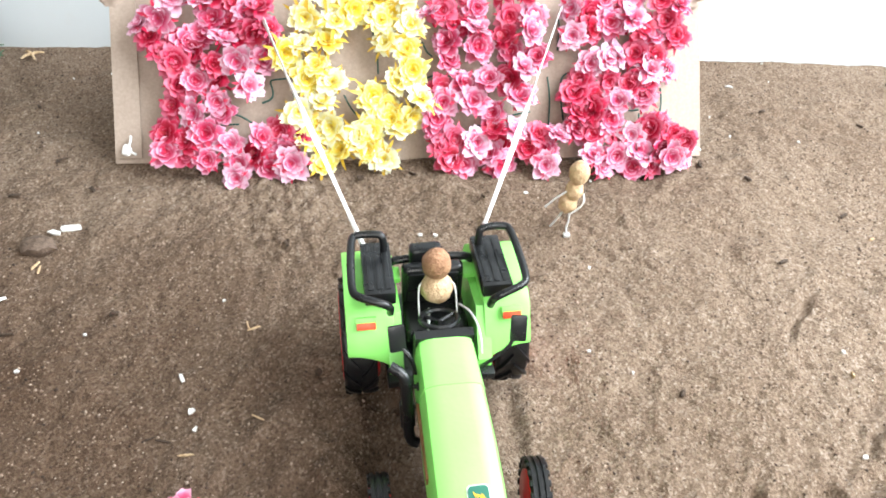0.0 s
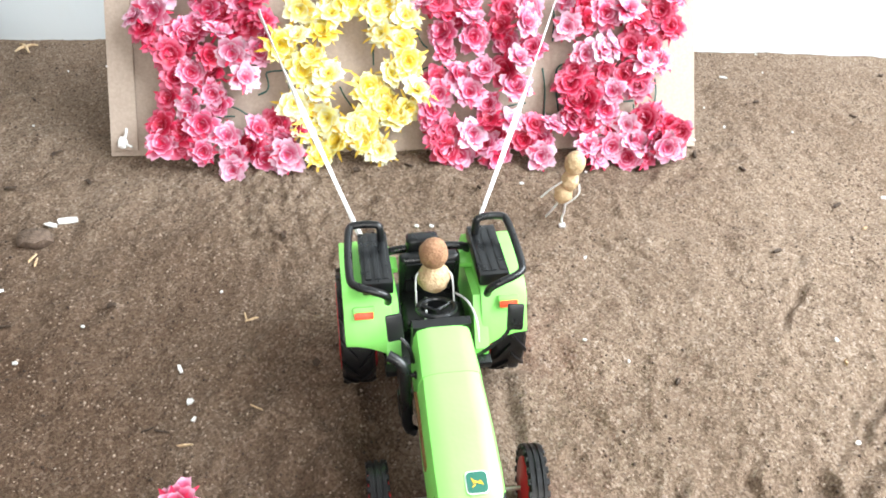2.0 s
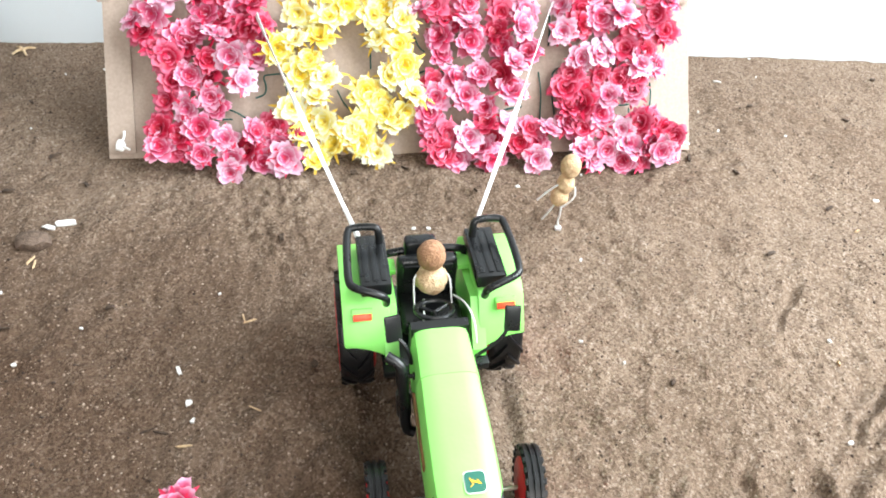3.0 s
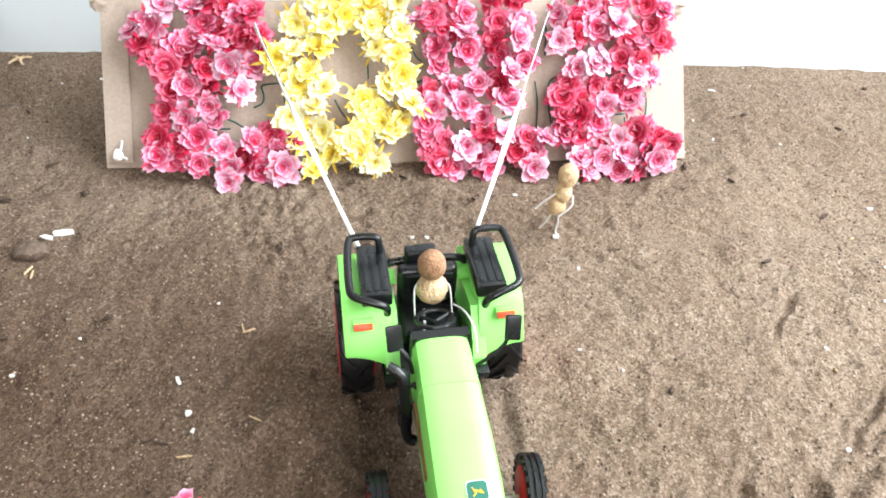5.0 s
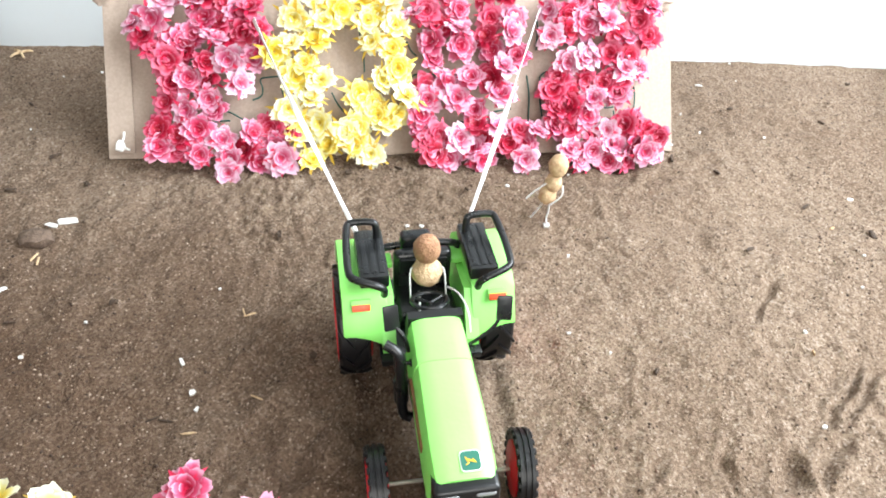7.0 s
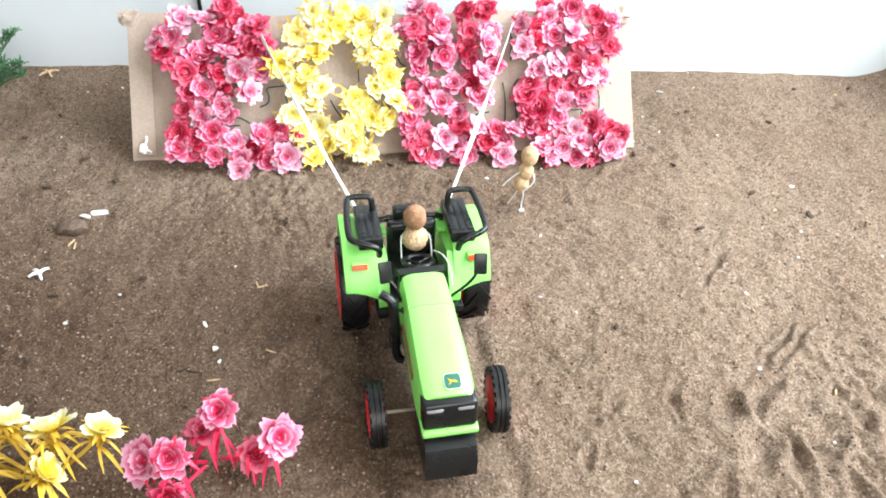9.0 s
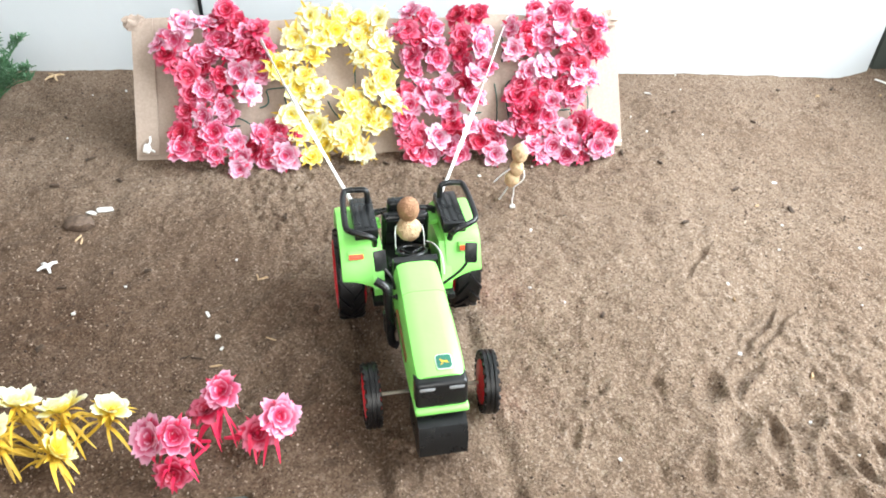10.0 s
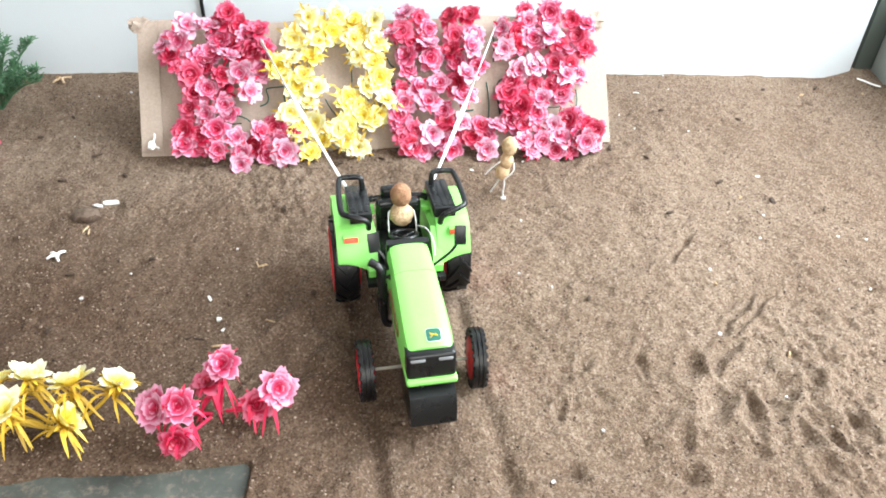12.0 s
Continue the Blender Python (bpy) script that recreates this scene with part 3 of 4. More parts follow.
def sign():
    root = empty("flower_sign", SIGN, "cardboard panel with 2022 in pink and yellow plastic flowers", "sign")
    rng = random.Random(5)
    # the panel: a slightly bowed sheet of corrugated board
    bm = bmesh.new()
    rows = []
    for i in range(41):
        x = SIGN_W * i / 40
        line = []
        for j in range(9):
            z = (SIGN_H + 0.002 * math.sin(x * 40) + (0.006 if x > 0.44 else 0) * (x - 0.44) / 0.04) * j / 8
            y = 0.0022 * math.sin(x * 13) * (j / 8) + 0.0012 * noise.noise((x * 30, j * 0.6, 0))
            line.append(bm.verts.new((x + 0.003 * noise.noise((j, 2, 1)) * (i in (0, 40)), y, z)))
        rows.append(line)
    for a, b in zip(rows, rows[1:]):
        for j in range(8):
            bm.faces.new((a[j], b[j], b[j + 1], a[j + 1]))
    bmesh.ops.recalc_face_normals(bm, faces=bm.faces)
    bm.normal_update()
    bmesh.ops.solidify(bm, geom=bm.faces[:], thickness=0.004)
    part("panel", bm, CARD, root)
    # the end flap, folded forward along the west edge, taped at the top
    flap = loft([[(0.001, -0.0030, 0.004), (0.022, -0.0036, 0.004), (0.022, -0.0022, 0.004), (0.001, -0.0016, 0.004)],
                 [(0.000, -0.0030, SIGN_H - 0.002), (0.020, -0.0036, SIGN_H), (0.020, -0.0022, SIGN_H), (0.000, -0.0016, SIGN_H - 0.002)]])
    bmesh.ops.subdivide_edges(flap, edges=flap.edges[:], cuts=3, use_grid_fill=True)
    part("flap", flap, CARD, root, "folded cardboard end flap")
    for x in (0.002, 0.478):
        part("tape", lump(0.010, at=(x, -0.002, SIGN_H - 0.004), rough=0.7, seed=int(x * 100) + 9, stretch=(1, 0.5, 0.8), level=3), CARD, root, "crumpled brown tape on the corner")
    # green pen lines of the digits drawn on the board
    def pen(points):
        part("pen_line", tube([(x / 1000, -0.0034, z / 1000) for x, z in points], 0.0007, 5), PEN, root, "dark green marker line")
    pen([(54, 80), (62, 79), (75, 83), (84, 84)])
    pen([(118, 47), (126, 50), (127, 57), (124, 65), (131, 66), (144, 67)])
    pen([(93, 39), (102, 36), (109, 31), (119, 28)])
    pen([(142, 60), (143, 53), (145, 46)])
    pen([(130, 29), (138, 30), (144, 31)])
    pen([(85, 29), (93, 30), (99, 30)])
    pen([(203, 120), (207, 112), (210, 99), (212, 86), (212, 70)])
    pen([(184, 53), (188, 44), (194, 36), (203, 31)])
    pen([(249, 53), (250, 64), (254, 68), (265, 69), (276, 67)])
    pen([(287, 68), (298, 71), (303, 79), (304, 86)])
    pen([(249, 96), (252, 88), (257, 84)])
    pen([(353, 67), (355, 51), (354, 34), (353, 24)])
    pen([(366, 31), (364, 48), (364, 65), (369, 70), (375, 71)])
    pen([(318, 34), (329, 37), (338, 38)])
    pen([(292, 27), (298, 27)])
    pen([(450, 57), (451, 46), (449, 35)])
    pen([(431, 36), (431, 25)])
    pen([(427, 28), (438, 31)])
    pen([(410, 96), (411, 91)])
    pen([(413, 41), (422, 38), (431, 39)])
    pen([(363, 116), (364, 108), (362, 89)])
    # white string knots through the bottom corners
    for x, z in ((0.0113, 0.010), (0.474, 0.0075)):
        knot = lump(0.0038, at=(x, -0.007, z), rough=0.6, seed=int(x * 90), stretch=(1, 0.7, 1.3), level=2)
        tube([(x, -0.007, z), (x + 0.004, -0.010, z + 0.006), (x + 0.003, -0.006, z + 0.011)], 0.0010, 6, knot)
        tube([(x, -0.007, z), (x + 0.008, -0.010, z - 0.004)], 0.0010, 6, knot)
        part("knot", knot, STRING, root, "white string knot")
    for digit in (FIRST_TWO, ZERO, SECOND_TWO, THIRD_TWO):
        for tint, places in digit.items():
            for x, z in places:
                deep = rng.uniform(0.020, 0.026) if tint in ("pale", "cream") else rng.uniform(0.016, 0.023)
                face = Matrix.Translation((x / 1000, -deep, z / 1000)) @ pose(0, 0, 0, 90 - rng.uniform(-14, 30), 0, 0) @ pose(0, 0, 0, 0, rng.uniform(-28, 28), 0)
                flower(root, face, tint, rng, 1.0)
    return root


sign()


# ---- the toy tractor ----
TRACTOR = pose(-0.002, -0.121, 0.0, 0, 0, 6.2)


def tyre_mesh(radius, width, hub):
    h = width / 2
    prof = [(-h * 0.8, hub), (-h, hub + 0.3 * (radius - hub)), (-h * 0.97, radius * 0.94), (-h * 0.8, radius * 0.985), (0, radius),
            (h * 0.8, radius * 0.985), (h * 0.97, radius * 0.94), (h, hub + 0.3 * (radius - hub)), (h * 0.8, hub)]
    return lathe(prof, 40)


def wheel(root, x, y, radius, width, hub, front):
    out = 1 if x > 0 else -1
    tread = tyre_mesh(radius * 0.955, width, hub)
    if front:
        # three round ribs, cut into blocks at the shoulders
        for k in (-0.33, 0.0, 0.33):
            lathe([(k * width - width * 0.11, radius * 0.94), (k * width - width * 0.09, radius), (k * width + width * 0.09, radius), (k * width + width * 0.11, radius * 0.94)], 40, bm=tread)
        for k in range(22):
            a = k * math.tau / 22
            for s in (-1, 1):
                lug = box((s * width * 0.48 - 0.0009, radius * 0.86, -0.0016), (s * width * 0.48 + 0.0009, radius * 0.975, 0.0016), 0.0004, 1)
                lug.transform(Matrix.Rotation(a, 4, "X"))
                me = bpy.data.meshes.new("lug")
                lug.to_mesh(me)
                lug.free()
                tread.from_mesh(me)
                bpy.data.meshes.remove(me)
    else:
        # chevron lugs of a driving wheel
        for k in range(15):
            for s in (-1, 1):
                a = (k + (0.5 if s > 0 else 0)) * math.tau / 15
                sections = []
                for q in range(5):
                    f = q / 4
                    t = a + 0.36 * f
                    u = s * width * (0.02 + 0.47 * f)
                    d = 0.0017 / radius
                    lo, hi = radius * 0.93, radius * (1.0 if f < 0.8 else 0.975)
                    sections.append([(u, r * math.cos(b), r * math.sin(b)) for r, b in ((lo, t - d), (hi, t - d * 0.8), (hi, t + d * 0.8), (lo, t + d))])
                loft(sections, tread)
    h = width / 2
    dish = lathe([(-h * 1.30, 0.0005), (-h * 1.30, hub * 0.30), (-h * 1.16, hub * 0.36), (-h * 1.16, hub * 0.92), (-h * 1.05, hub), (h * 1.04, hub), (h * 1.04, hub * 0.93), (h * 0.8, hub * 0.9), (h * 0.25, hub * 0.72), (h * 0.3, hub * 0.35), (h * 0.75, hub * 0.28), (h * 0.75, 0.0005)], 32)
    rim = part("wheel", dish, RED, root, "glossy red rim")
    rim.matrix_local = pose(x, y, radius, 0, 0, (-5 if front else 0) if out > 0 else 180)
    tyre = part("tyre", tread, RUBBER, rim, "black treaded tyre")
    return rim


def tractor():
    root = empty("toy_tractor", TRACTOR, "lime green toy tractor with black fittings and red wheels", "toy tractor")
    p = lambda name, bm, mat, label="", angle=38: part(name, bm, mat, root, label, angle)
    # hood: rounded sections from the dashboard to the nose
    def section(y, half, top, low, flare):
        c = 0.004
        return [(-half - flare, y, low), (-half - flare * 0.3, y, top - c * 1.5), (-half + c * 0.35, y, top - c * 0.4), (-half + c * 1.2, y, top), (-half * 0.4, y, top + 0.0006),
                (half * 0.4, y, top + 0.0006), (half - c * 1.2, y, top), (half - c * 0.35, y, top - c * 0.4), (half + flare * 0.3, y, top - c * 1.5), (half + flare, y, low)]
    hood = loft([section(-0.0455, 0.0145, 0.0782, 0.046, 0.0010), section(-0.075, 0.0152, 0.0770, 0.046, 0.0012), section(-0.0752, 0.0150, 0.0766, 0.046, 0.0012),
                 section(-0.100, 0.0156, 0.0735, 0.044, 0.0012), section(-0.122, 0.0158, 0.0695, 0.044, 0.0012), section(-0.132, 0.0156, 0.0672, 0.044, 0.0012),
                 section(-0.1365, 0.0148, 0.0650, 0.045, 0.0010)])
    hood = p("hood", hood, LIME, "lime green hood", 30)
    # nose: black grille with two lamps over a lime chin
    grille = box((-0.0158, -0.1412, 0.0460), (0.0158, -0.120, 0.0640), 0.0028, 3)
    for v in grille.verts:
        v.co.y -= (0.066 - v.co.z) * 0.16 if v.co.y < -0.13 else 0
    grille = part("grille", grille, BLACK, hood, "glossy black grille")
    for x in (-0.0088, 0.0088):
        part("headlight", box((x - 0.0050, -0.1424, 0.0580), (x + 0.0050, -0.1395, 0.0615), 0.0012), CLEAR, hood, "pale headlight")
    chin = box((-0.0165, -0.1466, 0.0415), (0.0165, -0.118, 0.0462), 0.0022, 3)
    part("chin", chin, LIME, hood)
    badge = box((-0.0062, -0.0062, 0), (0.0062, 0.0062, 0.0006), 0.0)
    bmesh.ops.bevel(badge, geom=[e for e in badge.edges if abs(e.verts[0].co.z - e.verts[1].co.z) > 0.0003], offset=0.0026, segments=3, affect="EDGES", profile=0.5)
    tip = pose(0.0030, -0.1290, 0.0683, 11.5)
    part("badge_border", moved(badge, tip @ Matrix.Diagonal((0.82, 0.82, 1, 1))), WHITE_STICKER, hood, "pale sticker border")
    badge = box((-0.0062, -0.0062, 0), (0.0062, 0.0062, 0.0006), 0.0)
    bmesh.ops.bevel(badge, geom=[e for e in badge.edges if abs(e.verts[0].co.z - e.verts[1].co.z) > 0.0003], offset=0.0026, segments=3, affect="EDGES", profile=0.5)
    part("badge", moved(badge, tip @ pose(0, 0, 0.0003) @ Matrix.Diagonal((0.74, 0.74, 1, 1))), GREEN_STICKER, hood, "green square sticker")
    mark = slab([(-0.0030, 0.0007), (-0.0030, 0.0012), (0.0028, 0.0012), (0.0028, 0.0007)], -0.0006, 0.0006)
    mark = moved(mark, pose(0, 0, 0, 0, 0, 68))
    for x, y, turn, long in ((-0.0026, 0.0010, 20, 0.0018), (-0.0022, -0.0020, -50, 0.0016), (0.0026, -0.0004, 35, 0.0018)):
        leg = box((-0.0004, -long, 0.0007), (0.0004, long, 0.0012), 0.0002)
        me = to_mesh("leg", moved(leg, pose(x, y, 0, 0, 0, turn)), YELLOW_STICKER)
        mark.from_mesh(me)
        bpy.data.meshes.remove(me)
    part("badge_mark", moved(mark, tip @ Matrix.Diagonal((0.72, 0.72, 1, 1))), YELLOW_STICKER, hood, "plain yellow mark")
    for s in (-1, 1):
        stripe = slab([(-0.072, 0.0585), (-0.072, 0.0605), (-0.112, 0.0580), (-0.112, 0.0530)], s * 0.0160, s * 0.0174)
        part("side_decal", stripe, BROWN_STICKER, hood, "worn brown side decal")
    # running gear under the hood
    body = box((-0.0125, -0.128, 0.018), (0.0125, 0.016, 0.047), 0.002)
    box((-0.0150, -0.122, 0.030), (0.0150, -0.050, 0.0455), 0.002, bm=body)
    p("chassis", body, BLACK)
    weight = slab([(-0.118, 0.039), (-0.144, 0.0375), (-0.150, 0.0350), (-0.1545, 0.0270), (-0.1555, 0.0150), (-0.150, 0.0110), (-0.118, 0.0120)], -0.0150, 0.0150, 0.0012)
    p("front_weight", weight, BLACK, "black plastic front weight")
    p("front_axle", tube([(-0.036, -0.108, 0.0212), (0.036, -0.108, 0.0212)], 0.0011, 8, smooth=0), STEEL, "thin steel axle")
    p("rear_axle", tube([(-0.040, 0, 0.034), (0.040, 0, 0.034)], 0.006, 12, smooth=0), BLACK)
    # cab floor, dashboard, steering wheel, seat
    p("platform", box((-0.029, -0.046, 0.040), (0.029, 0.020, 0.045), 0.0012), BLACK)
    dash = slab([(-0.0470, 0.048), (-0.0470, 0.0790), (-0.0420, 0.0795), (-0.0380, 0.0700), (-0.037, 0.048)], -0.0150, 0.0150, 0.0010)
    p("dashboard", dash, BLACK, "black dashboard")
    ring = lathe([(0.0013 * math.cos(a * math.tau / 8), 0.0098 + 0.0014 * math.sin(a * math.tau / 8)) for a in range(8)], 28, "z")
    for k in range(3):
        a = k * math.tau / 3 + 0.5
        tube([(0, 0, -0.002), (0.0098 * math.cos(a), 0.0098 * math.sin(a), 0)], 0.0011, 6, ring, 0)
    tube([(0, 0, -0.001), (0, -0.002, -0.012)], 0.0018, 8, ring, 0)
    p("steering_wheel", moved(ring, pose(-0.0005, -0.0300, 0.0745, -18)), BLACK)
    seat = box((-0.0170, -0.026, 0.050), (0.0170, 0.004, 0.060), 0.003, 3)
    p("seat", seat, BLACK, "black moulded seat")
    back = box((-0.0170, -0.002, 0.056), (0.0170, 0.006, 0.0840), 0.0035, 3)
    box((-0.0140, -0.0034, 0.060), (0.0140, 0.0, 0.069), 0.0012, bm=back)
    box((-0.0140, -0.0034, 0.071), (0.0140, 0.0, 0.081), 0.0012, bm=back)
    p("backrest", back, BLACK)
    p("seat_post", box((-0.006, -0.018, 0.044), (0.006, 0.0, 0.053), 0.001), BLACK)
    p("roll_bar", tube([(-0.024, 0.012, 0.074), (-0.022, 0.012, 0.080), (0.022, 0.012, 0.080), (0.024, 0.012, 0.074)], 0.0024, 10), BLACK, "black cross bar behind the seat")
    p("headrest", box((-0.012, 0.006, 0.078), (0.006, 0.015, 0.090), 0.003, 3), BLACK)
    # mudguards, each with a pad, a bar and a lamp
    for s in (-1, 1):
        arc = [(0.0385 * math.cos(a), 0.034 + 0.0385 * math.sin(a)) for a in [radians(d) for d in range(20, 150, 12)]]
        def outline(drop):
            return [(0.043, 0.050), (0.036, 0.066), (0.022, 0.0785), (0.008, 0.0825), (-0.020, 0.0805), (-0.026, 0.0765), (-0.0360 - 0.3 * drop, 0.0600 - 0.7 * drop), (-0.0368 - 0.4 * drop, 0.0570 - drop)] + arc[::-1]
        # the front lip sweeps down towards the hood
        shell = loft([[(s * (0.0490 - 0.0250 * f), y, z) for y, z in outline(0.008 * f * f)] for f in (0, 0.25, 0.5, 0.75, 1)])
        bmesh.ops.recalc_face_normals(shell, faces=shell.faces)
        bmesh.ops.bevel(shell, geom=[e for e in shell.edges if e.calc_face_angle(0) > 0.5], offset=0.0008, segments=2, affect="EDGES", profile=0.6)
        guard = p("mudguard", shell, LIME, "lime green mudguard", 30)
        web = slab([(0.040, 0.045), (0.030, 0.066), (-0.024, 0.0755), (-0.0415, 0.0520), (-0.041, 0.046), (-0.030, 0.036), (0.034, 0.036)], s * 0.0200, s * 0.0275, 0.0006)
        part("inner_panel", web, LIME, guard)
        part("tab", box((min(s * 0.0175, s * 0.025), 0.001, 0.072), (max(s * 0.0175, s * 0.025), 0.011, 0.0755), 0.0008), LIME, guard)
        x0, x1 = sorted((s * 0.0225, s * 0.0385))
        pad = box((x0, -0.030, 0.0815), (x1, 0.012, 0.0895), 0.0012)
        for f in (0.22, 0.5, 0.78):
            x = x0 + f * (x1 - x0)
            box((x - 0.0015, -0.027, 0.0893), (x + 0.0015, 0.009, 0.0901), 0.0004, bm=pad)
        part("pad", moved(pad, pose(0, 0, 0.0012, -2.5)), BLACK, guard, "black ribbed pad")
        bar = tube([(s * 0.026, 0.008, 0.084), (s * 0.026, 0.0085, 0.0990), (s * 0.028, 0.0100, 0.1010), (s * 0.040, 0.0110, 0.1005), (s * 0.0435, 0.0085, 0.1000), (s * 0.0450, -0.026, 0.0965), (s * 0.0425, -0.0305, 0.0955), (s * 0.030, -0.0345, 0.0935), (s * 0.026, -0.0340, 0.0900), (s * 0.026, -0.031, 0.083)], 0.0021, 10)
        part("grab_bar", bar, BLACK, guard, "bent black grab bar")
        slope = pose(s * 0.0385, -0.0290, 0.0728, 57)
        lamp = part("lamp_housing", moved(box((-0.0055, -0.0010, -0.0012), (0.0055, 0.0042, 0.0014), 0.0006), slope), LIME, guard)
        part("lamp", moved(box((-0.0050, -0.0022, 0.0002), (0.0050, 0.0014, 0.0022), 0.0005), slope), ORANGE, lamp, "orange lamp lens")
        # mirror on a bent arm
        far = 0.0235 if s < 0 else 0.0355
        arm = tube([(s * 0.0160, -0.058, 0.066), (s * (far - 0.006), -0.056, 0.075), (s * far, -0.051, 0.081)], 0.0010, 7)
        mirror = p("mirror_arm", arm, BLACK)
        glass = moved(box((-0.0042, -0.0012, -0.007), (0.0042, 0.0012, 0.007), 0.0011, 2), pose(s * (far + 0.001), -0.050, 0.0845, -24, 0, -s * 8))
        part("mirror", glass, BLACK, mirror, "black wing mirror")
    # exhaust on the west side of the hood
    stack = tube([(-0.0160, -0.0730, 0.028), (-0.0205, -0.0720, 0.030), (-0.0210, -0.0695, 0.046), (-0.0215, -0.0670, 0.064), (-0.0215, -0.0655, 0.074), (-0.0290, -0.0610, 0.077)], 0.0029, 10)
    tube([(-0.0208, -0.0680, 0.038), (-0.0212, -0.0655, 0.053)], 0.0039, 12, stack, 0)
    tube([(-0.0213, -0.0645, 0.060), (-0.0216, -0.0628, 0.073)], 0.0034, 12, stack, 0)
    for z in (0.050, 0.066):
        tube([(-0.0212, -0.0655, z), (-0.0150, -0.0660, z)], 0.0012, 7, stack, 0)
        tube([(-0.0165, -0.0660, z), (-0.0140, -0.0660, z)], 0.0020, 8, stack, 0)
    p("exhaust", stack, BLACK, "black exhaust stack")
    for s in (-1, 1):
        wheel(root, s * 0.0425, 0.0, 0.034, 0.0190, 0.0255, False)
        wheel(root, s * 0.0385, -0.108, 0.0212, 0.0092, 0.0150, True)
    return root


tractor()


# ---- strings from the sign to the tractor ----
def ribbon(points, width):
    """A flat, slightly twisted paper string."""
    bm = bmesh.new()
    pts = [Vector(p) for p in points]
    rows = []
    for i in range(41):
        f = i / 40 * (len(pts) - 1)
        k = min(int(f), len(pts) - 2)
        p = pts[k].lerp(pts[k + 1], f - k) - Vector((0, 0, 0.004 * math.sin(math.pi * i / 40)))
        t = 0.5 + 1.1 * math.sin(i * 0.16)
        w = width * (0.75 + 0.25 * math.sin(i * 0.31))
        side = Vector((math.cos(t), 0.3, math.sin(t))).normalized() * w / 2
        rows.append((bm.verts.new(p - side), bm.verts.new(p + Vector((0, -0.0006, 0.0006))), bm.verts.new(p + side)))
    for a, b in zip(rows, rows[1:]):
        bm.faces.new((a[0], a[1], b[1], b[0]))
        bm.faces.new((a[1], a[2], b[2], b[1]))
    bm.normal_update()
    bmesh.ops.solidify(bm, geom=bm.faces[:], thickness=0.0005)
    return bm


for along, up, end in ((0.114, 0.132, (-0.0345, 0.012, 0.084)), (0.370, 0.135, (0.0265, 0.014, 0.083))):
    start, end = SIGN @ Vector((along, -0.004, up)), TRACTOR @ Vector(end)
    ob = new("string", to_mesh("string", ribbon([start, end], 0.0042), STRING))
    tagged(ob, "flat white string tied from the sign to the tractor", "string", "strings pulling the sign")


# ---- two little figures of nutshells ----
def standing_figure(x, y):
    z = at_ground(x, y)
    bm = lump(0.0080, at=(0.0040, 0.0, 0.0600), rough=0.05, seed=3, stretch=(0.98, 0.95, 1.26))
    lump(0.0068, bm, (0.0026, 0.0, 0.0440), 0.10, 5, (1, 1, 1.3))
    lump(0.0070, bm, (-0.0005, 0.0, 0.0315), 0.10, 8, (1, 1, 1.25))
    shell = set(bm.faces)
    tube([(-0.003, 0, 0.024), (-0.006, 0.001, 0.016), (-0.0105, 0.003, 0.006)], 0.0008, 6, bm)
    tube([(0.002, 0, 0.023), (0.0028, 0, 0.013), (0.0015, 0, 0.007), (0.003, -0.002, 0.001)], 0.0008, 6, bm)
    tube([(-0.004, -0.003, 0.045), (-0.012, -0.003, 0.038), (-0.0185, -0.004, 0.031)], 0.0007, 6, bm)
    tube([(0.009, -0.004, 0.044), (0.0095, -0.009, 0.037), (0.000, -0.010, 0.029)], 0.0007, 6, bm)
    box((0.000, -0.004, 0.000), (0.005, 0.000, 0.0025), 0.0006, bm=bm)
    me = to_mesh("nut_figure", bm, NUT, WIRE, angle=60)
    size = len(shell)
    for i, f in enumerate(me.polygons):
        f.material_index = 0 if i < size else 1
    ob = new("nut_figure", me)
    ob.matrix_world = pose(x, y, z) @ Matrix.Scale(0.94, 4)
    return tagged(ob, "small figure of pale peanut shells on white wire legs", "figure")


standing_figure(0.1, 0.0)


def seated_figure():
    bm = lump(0.0078, at=(0, -0.0115, 0.0965), rough=0.05, seed=11, stretch=(1, 0.95, 1.18))
    head = len(bm.faces)
    lump(0.0086, bm, (0.0005, -0.0125, 0.0800), 0.12, 14, (1.02, 0.95, 1.08))
    trunk = len(bm.faces)
    for s in (-1, 1):
        tube([(s * 0.008, -0.012, 0.0835), (s * 0.0100, -0.016, 0.084), (s * 0.0102, -0.024, 0.069)], 0.0005, 6, bm)
    tube([(-0.004, -0.016, 0.068), (-0.005, -0.026, 0.066), (-0.0075, -0.036, 0.060)], 0.0007, 6, bm)
    tube([(0.0115, -0.020, 0.074), (0.016, -0.032, 0.080), (0.0185, -0.045, 0.079), (0.0185, -0.052, 0.070)], 0.0006, 6, bm)
    me = to_mesh("nut_driver", bm, WALNUT, NUT, WIRE, angle=60)
    for i, f in enumerate(me.polygons):
        f.material_index = 0 if i < head else 1 if i < trunk else 2
    ob = new("nut_driver", me)
    ob.matrix_world = TRACTOR
    return tagged(ob, "small figure of brown nutshells with wire arms, seated on the tractor", "figure")


seated_figure()


